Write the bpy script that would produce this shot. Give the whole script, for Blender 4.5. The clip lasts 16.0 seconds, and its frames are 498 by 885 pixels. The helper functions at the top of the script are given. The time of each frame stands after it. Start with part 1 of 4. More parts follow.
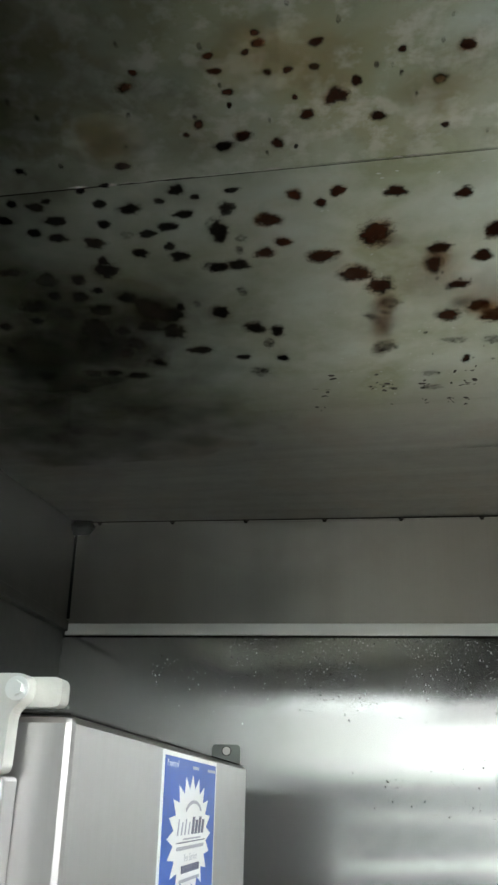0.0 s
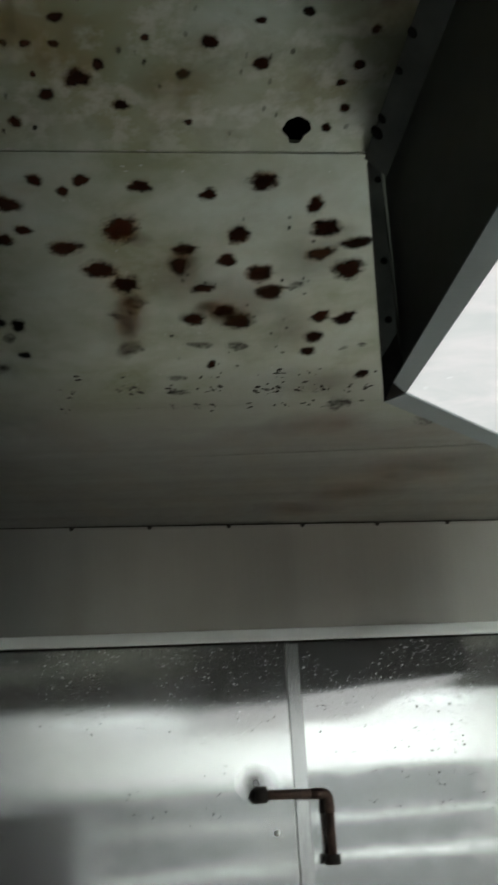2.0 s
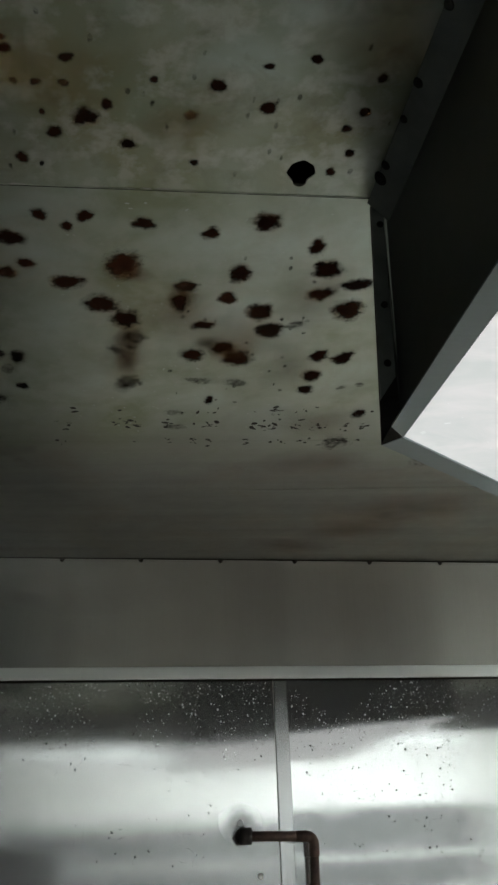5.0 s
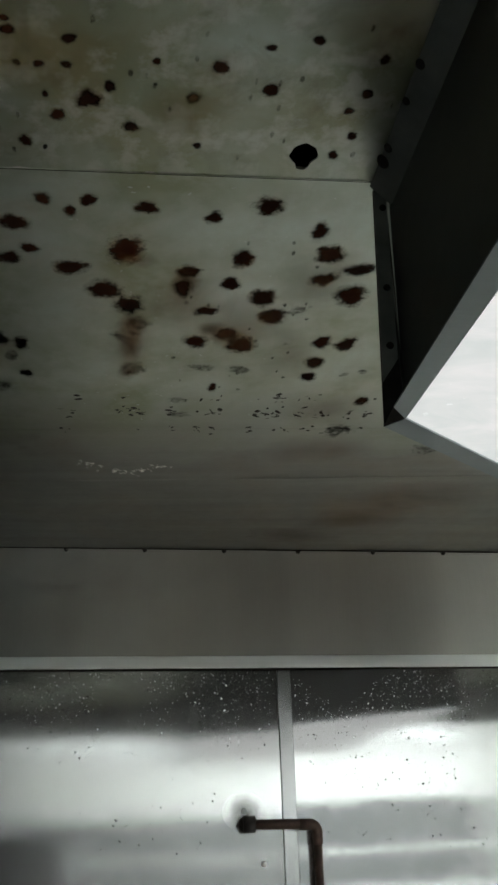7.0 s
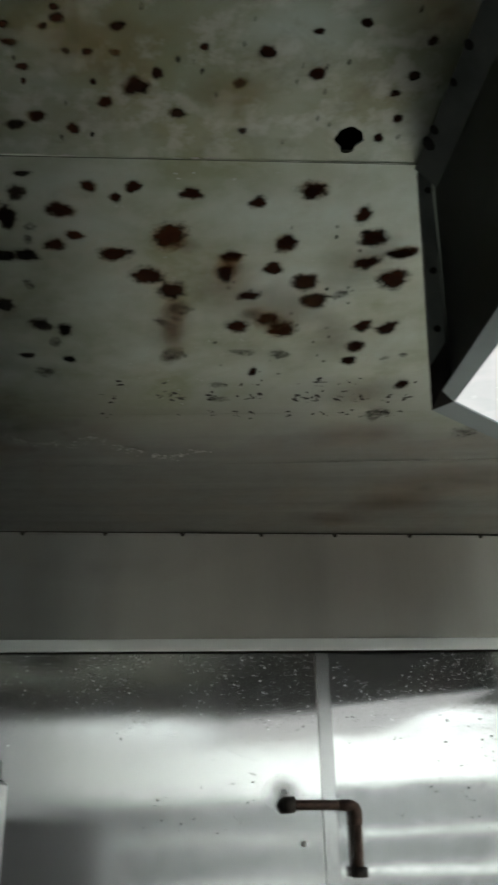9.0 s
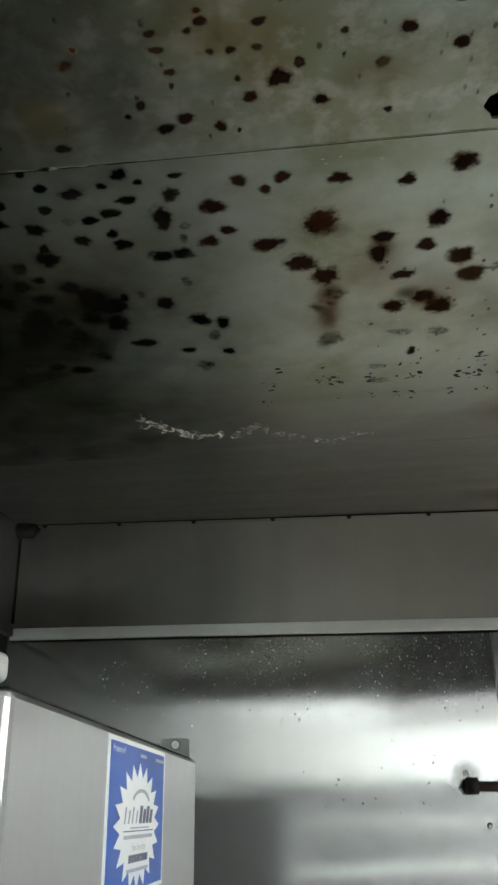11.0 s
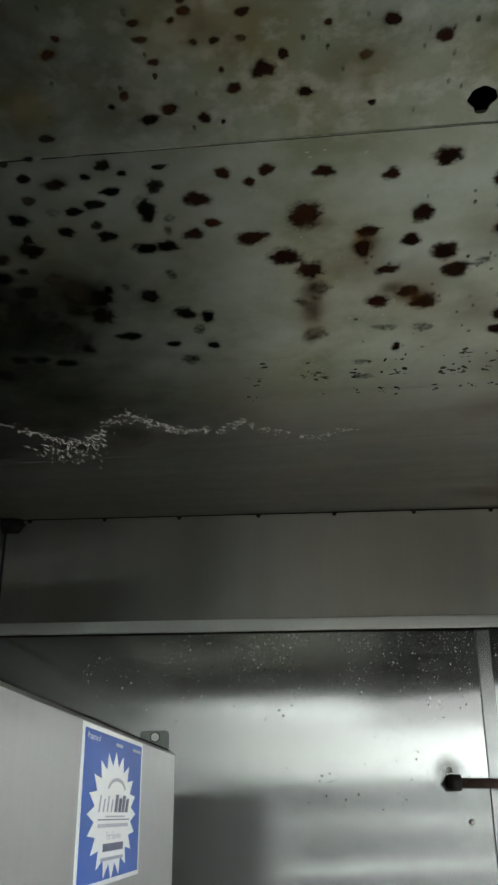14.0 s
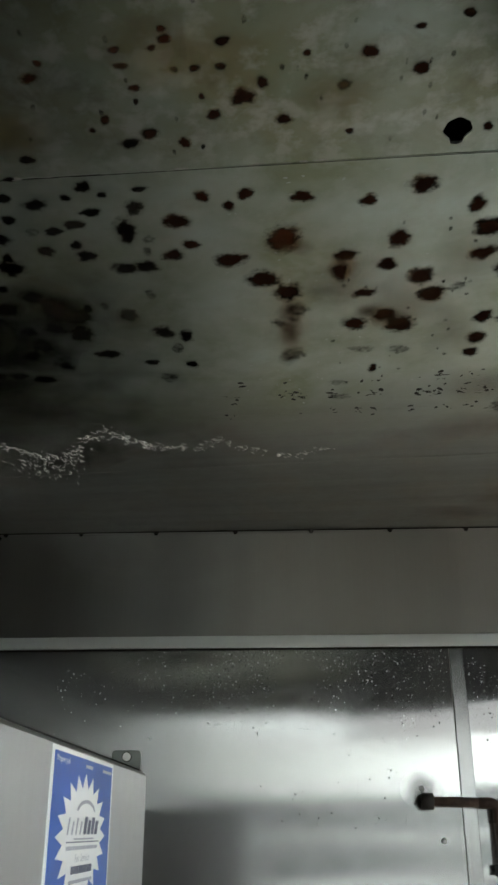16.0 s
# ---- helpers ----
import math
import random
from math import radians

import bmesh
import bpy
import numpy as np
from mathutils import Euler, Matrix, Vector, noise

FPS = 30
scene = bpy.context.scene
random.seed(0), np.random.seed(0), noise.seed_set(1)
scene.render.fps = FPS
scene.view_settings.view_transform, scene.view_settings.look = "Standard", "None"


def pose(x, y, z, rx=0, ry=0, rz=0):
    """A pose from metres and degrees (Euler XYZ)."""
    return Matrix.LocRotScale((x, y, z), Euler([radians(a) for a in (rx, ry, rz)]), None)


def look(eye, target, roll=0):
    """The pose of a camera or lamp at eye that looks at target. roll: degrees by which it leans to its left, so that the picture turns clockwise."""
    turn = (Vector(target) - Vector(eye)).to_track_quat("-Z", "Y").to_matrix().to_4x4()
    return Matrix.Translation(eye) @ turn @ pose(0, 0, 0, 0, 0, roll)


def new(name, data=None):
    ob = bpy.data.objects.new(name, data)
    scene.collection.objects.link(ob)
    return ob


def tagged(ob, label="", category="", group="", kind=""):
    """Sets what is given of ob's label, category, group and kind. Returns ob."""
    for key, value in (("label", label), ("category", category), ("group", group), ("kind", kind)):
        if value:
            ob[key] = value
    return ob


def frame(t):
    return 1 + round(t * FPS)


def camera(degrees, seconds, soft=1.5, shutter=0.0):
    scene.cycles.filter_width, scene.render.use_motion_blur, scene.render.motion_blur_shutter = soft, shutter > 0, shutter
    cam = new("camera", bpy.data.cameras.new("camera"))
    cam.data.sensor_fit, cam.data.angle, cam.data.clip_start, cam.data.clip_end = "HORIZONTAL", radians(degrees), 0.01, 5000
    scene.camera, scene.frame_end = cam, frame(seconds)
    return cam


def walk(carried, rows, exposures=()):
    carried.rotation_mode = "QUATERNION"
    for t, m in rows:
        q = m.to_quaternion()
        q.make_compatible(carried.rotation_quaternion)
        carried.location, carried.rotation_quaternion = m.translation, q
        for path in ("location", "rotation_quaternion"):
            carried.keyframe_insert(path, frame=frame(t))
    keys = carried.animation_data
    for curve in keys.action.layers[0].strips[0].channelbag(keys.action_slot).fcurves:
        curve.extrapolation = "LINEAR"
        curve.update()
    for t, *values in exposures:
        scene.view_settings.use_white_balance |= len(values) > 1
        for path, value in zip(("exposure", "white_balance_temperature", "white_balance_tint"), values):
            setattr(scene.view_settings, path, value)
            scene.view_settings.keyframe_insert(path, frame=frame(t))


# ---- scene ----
cam = camera(30.9, 16.0, soft=2.7, shutter=0.6)
PATH = [
    (0, (0.0414, -0.0118, 1.6183), (-0.1830, 1.5313, 2.2433), 1.54),
    (0.5, (0.0439, -0.0210, 1.6166), (-0.1825, 1.5263, 2.2307), 1.53),
    (1, (0.0678, -0.0109, 1.6083), (-0.1017, 1.5506, 2.2041), 0.83),
    (1.5, (0.0644, 0.0067, 1.6090), (0.0255, 1.5817, 2.1943), -0.77),
    (2, (0.0626, 0.0160, 1.6123), (0.2814, 1.5515, 2.2562), -3.46),
    (2.5, (0.0567, 0.0151, 1.6129), (0.3078, 1.5406, 2.2713), -3.66),
    (3, (0.0442, 0.0319, 1.6082), (0.2629, 1.5674, 2.2547), -2.26),
    (3.5, (0.0451, 0.0328, 1.6092), (0.2485, 1.5691, 2.2576), -1.55),
    (4, (0.0482, 0.0260, 1.6151), (0.2413, 1.5607, 2.2707), -1.45),
    (4.5, (0.0499, 0.0176, 1.6160), (0.2533, 1.5439, 2.2897), -1.54),
    (5, (0.0599, 0.0151, 1.6189), (0.2902, 1.5254, 2.3170), -2.03),
    (7.5, (0.0604, 0.0176, 1.6029), (0.2811, 1.5355, 2.2881), -2.04),
    (8, (0.0596, 0.0176, 1.6013), (0.2808, 1.5414, 2.2738), -2.35),
    (8.5, (0.0553, 0.0185, 1.6044), (0.2776, 1.5464, 2.2670), -2.35),
    (9, (0.0427, 0.0143, 1.6049), (0.2144, 1.5464, 2.2707), -1.54),
    (9.5, (0.0411, 0.0076, 1.6031), (0.0281, 1.5532, 2.2616), -0.33),
    (10, (0.0419, 0.0067, 1.6032), (-0.0840, 1.5523, 2.2485), -0.44),
    (12.5, (0.0386, 0.0042, 1.6005), (-0.0888, 1.5523, 2.2407), -0.34),
    (13, (0.0387, 0.0059, 1.5988), (-0.0888, 1.5532, 2.2407), -0.14),
    (13.5, (0.0446, 0.0101, 1.5982), (-0.0745, 1.5574, 2.2421), -0.14),
    (14, (0.0480, 0.0092, 1.5967), (-0.0601, 1.5590, 2.2375), -0.24),
    (14.5, (0.0471, 0.0034, 1.5991), (-0.0511, 1.5515, 2.2429), -0.24),
    (15, (0.0470, -0.0017, 1.5999), (-0.0420, 1.5448, 2.2507), -0.23),
    (15.5, (0.0446, 0.0025, 1.5982), (-0.0305, 1.5473, 2.2545), -0.03),
    (16, (0.0529, 0.0000, 1.6010), (-0.0173, 1.5414, 2.2642), -0.03),
]
EXPOSURES = [(0.0, 1.05), (0.3, 0.75), (0.5, 0.69), (1.0, 0.63), (1.5, 0.31), (2.0, 0.27), (2.5, 0.05), (3.0, 0.2), (3.5, 0.43), (4.5, 0.4), (5.0, 0.18), (7.5, 0.29), (8.5, 0.28), (9.0, 0.36), (10.0, 0.74), (12.5, 0.63), (13.5, 0.58), (14.0, 0.45), (14.5, 0.41), (16.0, 0.41)]
walk(cam, [(t, look(eye, target, roll)) for t, eye, target, roll in PATH], EXPOSURES)

# ---- light ----
world = bpy.data.worlds.new("world")
world.use_nodes = True
world.node_tree.nodes["Background"].inputs[0].default_value = (0.5, 0.55, 0.6, 1)
world.node_tree.nodes["Background"].inputs[1].default_value = 0.02
scene.world = world
TUBE, PANEL, BOX = 2.4, 55.0, 0.58

# plan
WALL_Y = 1.854        # back wall
LEFT_X = -0.614       # left end of the hood
RIGHT_X = 1.9
FRONT_Y = -0.32       # front edge of the hood
SEAM_Y, FOLD_Y, CREASE_Y = 0.684, 1.252, 1.455
LIP_LOW, LIP_TOP = 1.9415, 1.966
JOIN_Z = 2.193        # where the ceiling meets the back panel


def ceil_z(x, y):
    """Underside of the hood's top: it rises a little to the right, and levels off at the back panel."""
    z = 2.185 + 0.0349 * x
    if y > CREASE_Y:
        k = (y - CREASE_Y) / (WALL_Y - CREASE_Y)
        z = z * (1 - k) + JOIN_Z * k
    return z


# ---- materials ----
def nodes_of(name):
    m = bpy.data.materials.new(name)
    m.use_nodes = True
    nt = m.node_tree
    return m, nt, nt.nodes["Principled BSDF"]


def add(nt, kind, **values):
    n = nt.nodes.new(kind)
    for k, v in values.items():
        n.inputs[k].default_value = v
    return n


def coords(nt, scale=(1, 1, 1)):
    c = nt.nodes.new("ShaderNodeTexCoord")
    m = nt.nodes.new("ShaderNodeMapping")
    m.inputs["Scale"].default_value = scale
    nt.links.new(c.outputs["Object"], m.inputs["Vector"])
    return m.outputs[0]


def noise_at(nt, vec, scale, detail=4, rough=0.55, distort=0.0):
    n = add(nt, "ShaderNodeTexNoise", Scale=scale, Detail=detail, Roughness=rough, Distortion=distort)
    nt.links.new(vec, n.inputs["Vector"])
    return n.outputs["Fac"]


def ramp(nt, fac, stops):
    r = nt.nodes.new("ShaderNodeValToRGB")
    while len(r.color_ramp.elements) < len(stops):
        r.color_ramp.elements.new(0.5)
    for e, (p, c) in zip(r.color_ramp.elements, stops):
        e.position = p
        e.color = (*c, 1) if len(c) == 3 else c
    nt.links.new(fac, r.inputs[0])
    return r.outputs[0]


def mix(nt, fac, a, b, blend="MIX"):
    n = nt.nodes.new("ShaderNodeMix")
    n.data_type, n.blend_type = "RGBA", blend
    for socket, v in ((n.inputs[0], fac), (n.inputs[6], a), (n.inputs[7], b)):
        if isinstance(v, (int, float)):
            socket.default_value = v
        elif isinstance(v, tuple):
            socket.default_value = (*v, 1)
        else:
            nt.links.new(v, socket)
    return n.outputs[2]


def math_of(nt, op, a, b=0.0):
    n = nt.nodes.new("ShaderNodeMath")
    n.operation = op
    for socket, v in zip(n.inputs, (a, b)):
        if isinstance(v, (int, float)):
            socket.default_value = v
        else:
            nt.links.new(v, socket)
    return n.outputs[0]


def bump(nt, height, strength, distance, normal=None):
    b = add(nt, "ShaderNodeBump", Strength=strength, Distance=distance)
    nt.links.new(height, b.inputs["Height"])
    if normal is not None:
        nt.links.new(normal, b.inputs["Normal"])
    return b.outputs[0]


def steel(name, base=(0.56, 0.57, 0.57), rough=0.28, grain=(4, 400, 400), wave=0.0, dirt=0.25, wave_scale=(1, 1, 2.4), bands=0.0, aniso=0.0, metal=1.0, haze=0.0, turn=0.0):
    """Brushed stainless steel, with grease film and a slightly buckled sheet."""
    m, nt, p = nodes_of(name)
    v = coords(nt)
    g = noise_at(nt, coords(nt, grain), 1.0, 3)
    big = noise_at(nt, v, 3.5, 5, 0.6)
    fine = noise_at(nt, v, 45, 4)
    col = mix(nt, ramp(nt, g, [(0.3, (0, 0, 0)), (0.7, (1, 1, 1))]), tuple(c * 0.96 for c in base), base)
    # soft upright reflections, imitated by streaks in the base colour
    if bands:
        streak = noise_at(nt, coords(nt, (6, 6, 0.15)), 1.0, 2, 0.5)
        col = mix(nt, math_of(nt, "MULTIPLY", ramp(nt, streak, [(0.35, (0, 0, 0)), (0.65, (1, 1, 1))]), bands), col, (0.16, 0.16, 0.15))
    film = math_of(nt, "MULTIPLY", ramp(nt, big, [(0.42, (0, 0, 0)), (0.72, (1, 1, 1))]), dirt)
    col = mix(nt, film, col, (0.30, 0.28, 0.24))
    nt.links.new(col, p.inputs["Base Color"])
    p.inputs["Metallic"].default_value = metal
    r = math_of(nt, "ADD", math_of(nt, "MULTIPLY", fine, 0.10), rough - 0.05)
    r = math_of(nt, "ADD", r, math_of(nt, "MULTIPLY", film, 0.35))
    nt.links.new(r, p.inputs["Roughness"])
    n = bump(nt, g, 0.03, 0.0004)
    if aniso:
        tan = nt.nodes.new("ShaderNodeTangent")
        tan.direction_type, tan.axis = "RADIAL", "Z"
        nt.links.new(tan.outputs[0], p.inputs["Tangent"])
        p.inputs["Anisotropic"].default_value, p.inputs["Anisotropic Rotation"].default_value = aniso, turn
    if wave:
        w = noise_at(nt, coords(nt, wave_scale), 2.2, 1.5, 0.4)
        n = bump(nt, w, 1.0, wave, n)
    nt.links.new(n, p.inputs["Normal"])
    if haze:
        # a dull film scatters part of the light widely
        film_bsdf = add(nt, "ShaderNodeBsdfPrincipled", Metallic=1.0, Roughness=0.5)
        nt.links.new(col, film_bsdf.inputs["Base Color"])
        both = nt.nodes.new("ShaderNodeMixShader")
        both.inputs[0].default_value = haze
        nt.links.new(p.outputs[0], both.inputs[1])
        nt.links.new(film_bsdf.outputs[0], both.inputs[2])
        nt.links.new(both.outputs[0], nt.nodes["Material Output"].inputs["Surface"])
    return m


def hood_sheet(name):
    """Old hood sheet metal: greenish grey with olive grease clouds; towards the back it turns darker, with a dull
    brushed finish.
    """
    m, nt, p = nodes_of(name)
    v = coords(nt)
    broad = noise_at(nt, v, 3.4, 3, 0.5)
    cloud = noise_at(nt, v, 9, 4, 0.55, 0.3)
    mottle = noise_at(nt, v, 34, 4, 0.6)
    fine = noise_at(nt, v, 170, 2, 0.5)
    tone = math_of(nt, "ADD", math_of(nt, "MULTIPLY", broad, 0.5), math_of(nt, "MULTIPLY", cloud, 0.5))
    col = ramp(nt, tone, [(0.38, (0.325, 0.365, 0.255)), (0.48, (0.45, 0.51, 0.435)), (0.60, (0.56, 0.645, 0.60))])
    sep = nt.nodes.new("ShaderNodeSeparateXYZ")
    nt.links.new(v, sep.inputs[0])
    # the front sheet holds more yellow grease than the one behind the seam
    front = ramp(nt, sep.outputs["Y"], [(0.655, (1, 1, 1)), (0.70, (0.30, 0.30, 0.30))])
    olive = math_of(nt, "MULTIPLY", ramp(nt, noise_at(nt, v, 6.5, 4, 0.6, 0.6), [(0.40, (0, 0, 0)), (0.66, (1, 1, 1))]), math_of(nt, "MULTIPLY", front, 0.75))
    col = mix(nt, olive, col, (0.35, 0.335, 0.20))
    pale = math_of(nt, "MULTIPLY", ramp(nt, mottle, [(0.48, (0, 0, 0)), (0.63, (1, 1, 1))]), math_of(nt, "MULTIPLY", front, 0.60))
    col = mix(nt, pale, col, (0.66, 0.70, 0.66))
    col = mix(nt, math_of(nt, "MULTIPLY", ramp(nt, noise_at(nt, v, 22, 5, 0.65, 0.4), [(0.30, (1, 1, 1)), (0.47, (0, 0, 0))]), math_of(nt, "MULTIPLY", front, 0.5)), col, (0.24, 0.24, 0.18))
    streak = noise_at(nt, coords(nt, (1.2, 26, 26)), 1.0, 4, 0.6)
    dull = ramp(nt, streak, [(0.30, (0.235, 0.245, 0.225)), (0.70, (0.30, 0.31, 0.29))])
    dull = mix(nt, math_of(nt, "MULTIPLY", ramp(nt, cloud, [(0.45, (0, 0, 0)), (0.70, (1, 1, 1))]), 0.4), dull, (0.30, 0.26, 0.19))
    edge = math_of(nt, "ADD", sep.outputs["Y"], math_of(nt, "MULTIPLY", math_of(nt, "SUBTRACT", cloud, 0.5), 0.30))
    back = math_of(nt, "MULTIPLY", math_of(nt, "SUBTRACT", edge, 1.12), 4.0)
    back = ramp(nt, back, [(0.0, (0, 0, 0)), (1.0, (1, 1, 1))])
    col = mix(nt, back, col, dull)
    nt.links.new(col, p.inputs["Base Color"])
    p.inputs["Metallic"].default_value = 0.92
    rr = math_of(nt, "ADD", 0.36, math_of(nt, "MULTIPLY", math_of(nt, "SUBTRACT", mottle, 0.5), 0.25))
    nt.links.new(rr, p.inputs["Roughness"])
    nt.links.new(bump(nt, broad, 0.5, 0.006, bump(nt, mottle, 0.22, 0.0022, bump(nt, fine, 0.08, 0.0006))), p.inputs["Normal"])
    return m


def plain(name, colour, rough=0.5, metal=0.0, vary=0.15, scale=12, bumpy=0.0, shine=0.5):
    m, nt, p = nodes_of(name)
    v = coords(nt)
    f = noise_at(nt, v, scale, 5, 0.6)
    col = mix(nt, ramp(nt, f, [(0.3, (0, 0, 0)), (0.7, (1, 1, 1))]), tuple(c * (1 - vary) for c in colour), tuple(min(1, c * (1 + vary)) for c in colour))
    nt.links.new(col, p.inputs["Base Color"])
    p.inputs["Roughness"].default_value, p.inputs["Metallic"].default_value = rough, metal
    p.inputs["Specular IOR Level"].default_value = shine
    if bumpy:
        nt.links.new(bump(nt, noise_at(nt, v, scale * 8, 4), 0.6, bumpy), p.inputs["Normal"])
    return m


def glow(name, colour, strength):
    m, nt, p = nodes_of(name)
    p.inputs["Base Color"].default_value = (0.3, 0.3, 0.3, 1)
    p.inputs["Emission Color"].default_value = (*colour, 1)
    p.inputs["Emission Strength"].default_value = strength
    return m


def rust_mat(name, core, halo, strength=1.0, ragged=1.15, haze=0.22, patchy=False):
    """A rust bloom with a ragged edge: a dark scab, a thin stain round it, clear metal beyond."""
    m, nt, p = nodes_of(name)
    r = nt.nodes.new("ShaderNodeAttribute")
    r.attribute_name = "reach"
    v = coords(nt)
    info = nt.nodes.new("ShaderNodeNewGeometry")
    edge = noise_at(nt, v, 95, 5, 0.65)
    grain = noise_at(nt, v, 330, 3, 0.6)
    d = math_of(nt, "ADD", r.outputs["Fac"], math_of(nt, "MULTIPLY", math_of(nt, "SUBTRACT", edge, 0.5), ragged))
    d = math_of(nt, "ADD", d, math_of(nt, "MULTIPLY", math_of(nt, "SUBTRACT", grain, 0.5), 0.22))
    col = ramp(nt, d, [(0.25, core), (0.56, tuple(c * 1.5 for c in core)), (0.70, halo), (1.0, halo)])
    dark = math_of(nt, "MULTIPLY", info.outputs["Random Per Island"], 0.6)
    dark = math_of(nt, "MULTIPLY", dark, ramp(nt, d, [(0.5, (1, 1, 1)), (0.66, (0, 0, 0))]))
    col = mix(nt, dark, col, (0.010, 0.008, 0.006))
    nt.links.new(col, p.inputs["Base Color"])
    a = ramp(nt, d, [(0.42, (1, 1, 1)), (0.58, (0.85, 0.85, 0.85)), (0.69, (haze * 2, haze * 2, haze * 2)), (0.78, (haze, haze, haze)), (0.98, (0, 0, 0))])
    if patchy:
        a = math_of(nt, "MULTIPLY", a, ramp(nt, noise_at(nt, v, 110, 3, 0.6), [(0.30, (0.05, 0.05, 0.05)), (0.68, (1, 1, 1))]))
    nt.links.new(math_of(nt, "MULTIPLY", a, strength), p.inputs["Alpha"])
    p.inputs["Roughness"].default_value = 0.9
    p.inputs["Specular IOR Level"].default_value = 0.05
    nt.links.new(bump(nt, grain, 0.8, 0.001), p.inputs["Normal"])
    return m


def wash_mat(name, colour, strength, metal=0.0):
    """A thin, cloudy film that fades out towards its edge."""
    m, nt, p = nodes_of(name)
    r = nt.nodes.new("ShaderNodeAttribute")
    r.attribute_name = "reach"
    v = coords(nt)
    d = math_of(nt, "ADD", r.outputs["Fac"], math_of(nt, "MULTIPLY", math_of(nt, "SUBTRACT", noise_at(nt, v, 16, 3, 0.5), 0.5), 0.8))
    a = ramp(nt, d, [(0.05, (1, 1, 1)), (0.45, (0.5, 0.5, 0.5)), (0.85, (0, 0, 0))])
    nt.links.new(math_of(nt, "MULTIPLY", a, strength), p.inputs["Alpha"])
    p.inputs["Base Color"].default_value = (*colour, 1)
    p.inputs["Roughness"].default_value, p.inputs["Metallic"].default_value = 0.6, metal
    p.inputs["Specular IOR Level"].default_value = 0.1
    return m


SHEET = hood_sheet("stained hood sheet")
PANEL_STEEL = steel("dull hood steel", (0.40, 0.40, 0.38), 0.36, (260, 260, 5), 0.003, 0.3, (1, 1, 0.6), 0.35, 0.8, turn=0.25)
WALL_STEEL = steel("polished wall steel", (0.52, 0.525, 0.53), 0.105, (260, 260, 5), 0.0008, 0.10, (0.8, 1, 3.0), 0.0, 0.85, 0.95, 0.06)
WALL_STEEL_BRIGHT = steel("brighter polished wall steel", (0.52, 0.525, 0.53), 0.085, (260, 260, 5), 0.0007, 0.08, (1.5, 1, 3.0), 0.0, 0.85, 0.95, 0.06)
# darkened copy of the hood steel: shade of the left end in its colour
SHADED_STEEL = steel("shaded hood end steel", (0.036, 0.039, 0.036), 0.45, (260, 260, 5), 0.004, 0.08)
LIP_STEEL = steel("bright lip steel", (0.76, 0.78, 0.78), 0.40, (4, 300, 300), 0.003, 0.15)
BOX_STEEL = steel("brushed panel steel", (0.45, 0.44, 0.445), 0.36, (300, 300, 4), 0.002, 0.06)
DUCT_STEEL = steel("dark duct steel", (0.11, 0.115, 0.11), 0.45, (4, 300, 300), 0.004, 0.3)
FLANGE_STEEL = steel("duct flange steel", (0.27, 0.32, 0.335), 0.42, (4, 300, 300), 0.0, 0.2)
DARK_FLANGE = plain("dark flange", (0.075, 0.085, 0.08), 0.6, 0.2, 0.25, 25)
DULL_FLANGE = plain("dull grey galvanised flange", (0.17, 0.19, 0.18), 0.6, 0.2, 0.2, 25)
JOINT_STEEL = steel("dull joint strip steel", (0.45, 0.455, 0.46), 0.22, (260, 260, 5), 0.0, 0.05, metal=0.9)
BRACKET_STEEL = plain("pale cast bracket", (0.62, 0.62, 0.60), 0.38, 0.7, 0.1, 30, 0.0005)
PIPE_IRON = plain("rusted iron pipe", (0.070, 0.042, 0.033), 0.62, 0.35, 0.45, 60, 0.0012)
PIPE_DARK = plain("black iron fitting", (0.022, 0.018, 0.016), 0.6, 0.4, 0.4, 60, 0.0015)
SEALANT = plain("dirty black sealant", (0.012, 0.011, 0.010), 0.8, 0, 0.4, 60, 0.0005, 0.08)
VOID = plain("sooty cavity", (0.008, 0.008, 0.008), 0.95, shine=0.0)
RIVET = plain("tarnished rivet", (0.03, 0.027, 0.024), 0.6, 0.2, 0.3, 80, shine=0.2)
BLUE = plain("printed blue vinyl", (0.018, 0.085, 0.40), 0.45, 0, 0.08, 20)
WHITE = plain("white vinyl", (0.80, 0.81, 0.82), 0.34, 0, 0.03, 20)
INK = plain("dark printing ink", (0.06, 0.07, 0.13), 0.4, 0, 0.05)
INK_GREY = plain("grey printing ink", (0.36, 0.37, 0.44), 0.4, 0, 0.05)
RUST = rust_mat("dark rust bloom", (0.034, 0.0135, 0.007), (0.22, 0.105, 0.035))
# real spots, but the dim light on the left is put into their black
SHADED_GRIME = rust_mat("grime bloom with shade in it", (0.016, 0.012, 0.009), (0.07, 0.06, 0.04), 0.92, 1.1, 0.14)
# films that put the shade on the ceiling's left into its colour
LEFT_SHADE = wash_mat("thin dark shade", (0.015, 0.017, 0.011), 0.80)
SOOT_SHADE = wash_mat("brown soot and shade film", (0.022, 0.020, 0.015), 0.62)
RUST_STREAK = wash_mat("orange-brown rust streak", (0.20, 0.085, 0.028), 0.55)
RUST_SOFT = rust_mat("faint rust bloom", (0.05, 0.032, 0.02), (0.14, 0.09, 0.045), 0.75, 1.7, 0.2, True)
RUST_WASH = wash_mat("thin rust wash", (0.24, 0.115, 0.04), 0.30)
SHEET_PALE = plain("pale corroded zinc", (0.55, 0.60, 0.57), 0.5, 0.5, 0.2, 90)
GREASE_WASH = wash_mat("thin tan grease", (0.34, 0.26, 0.10), 0.35)
BLOTCH = wash_mat("dull grey blotch", (0.30, 0.31, 0.31), 0.6)
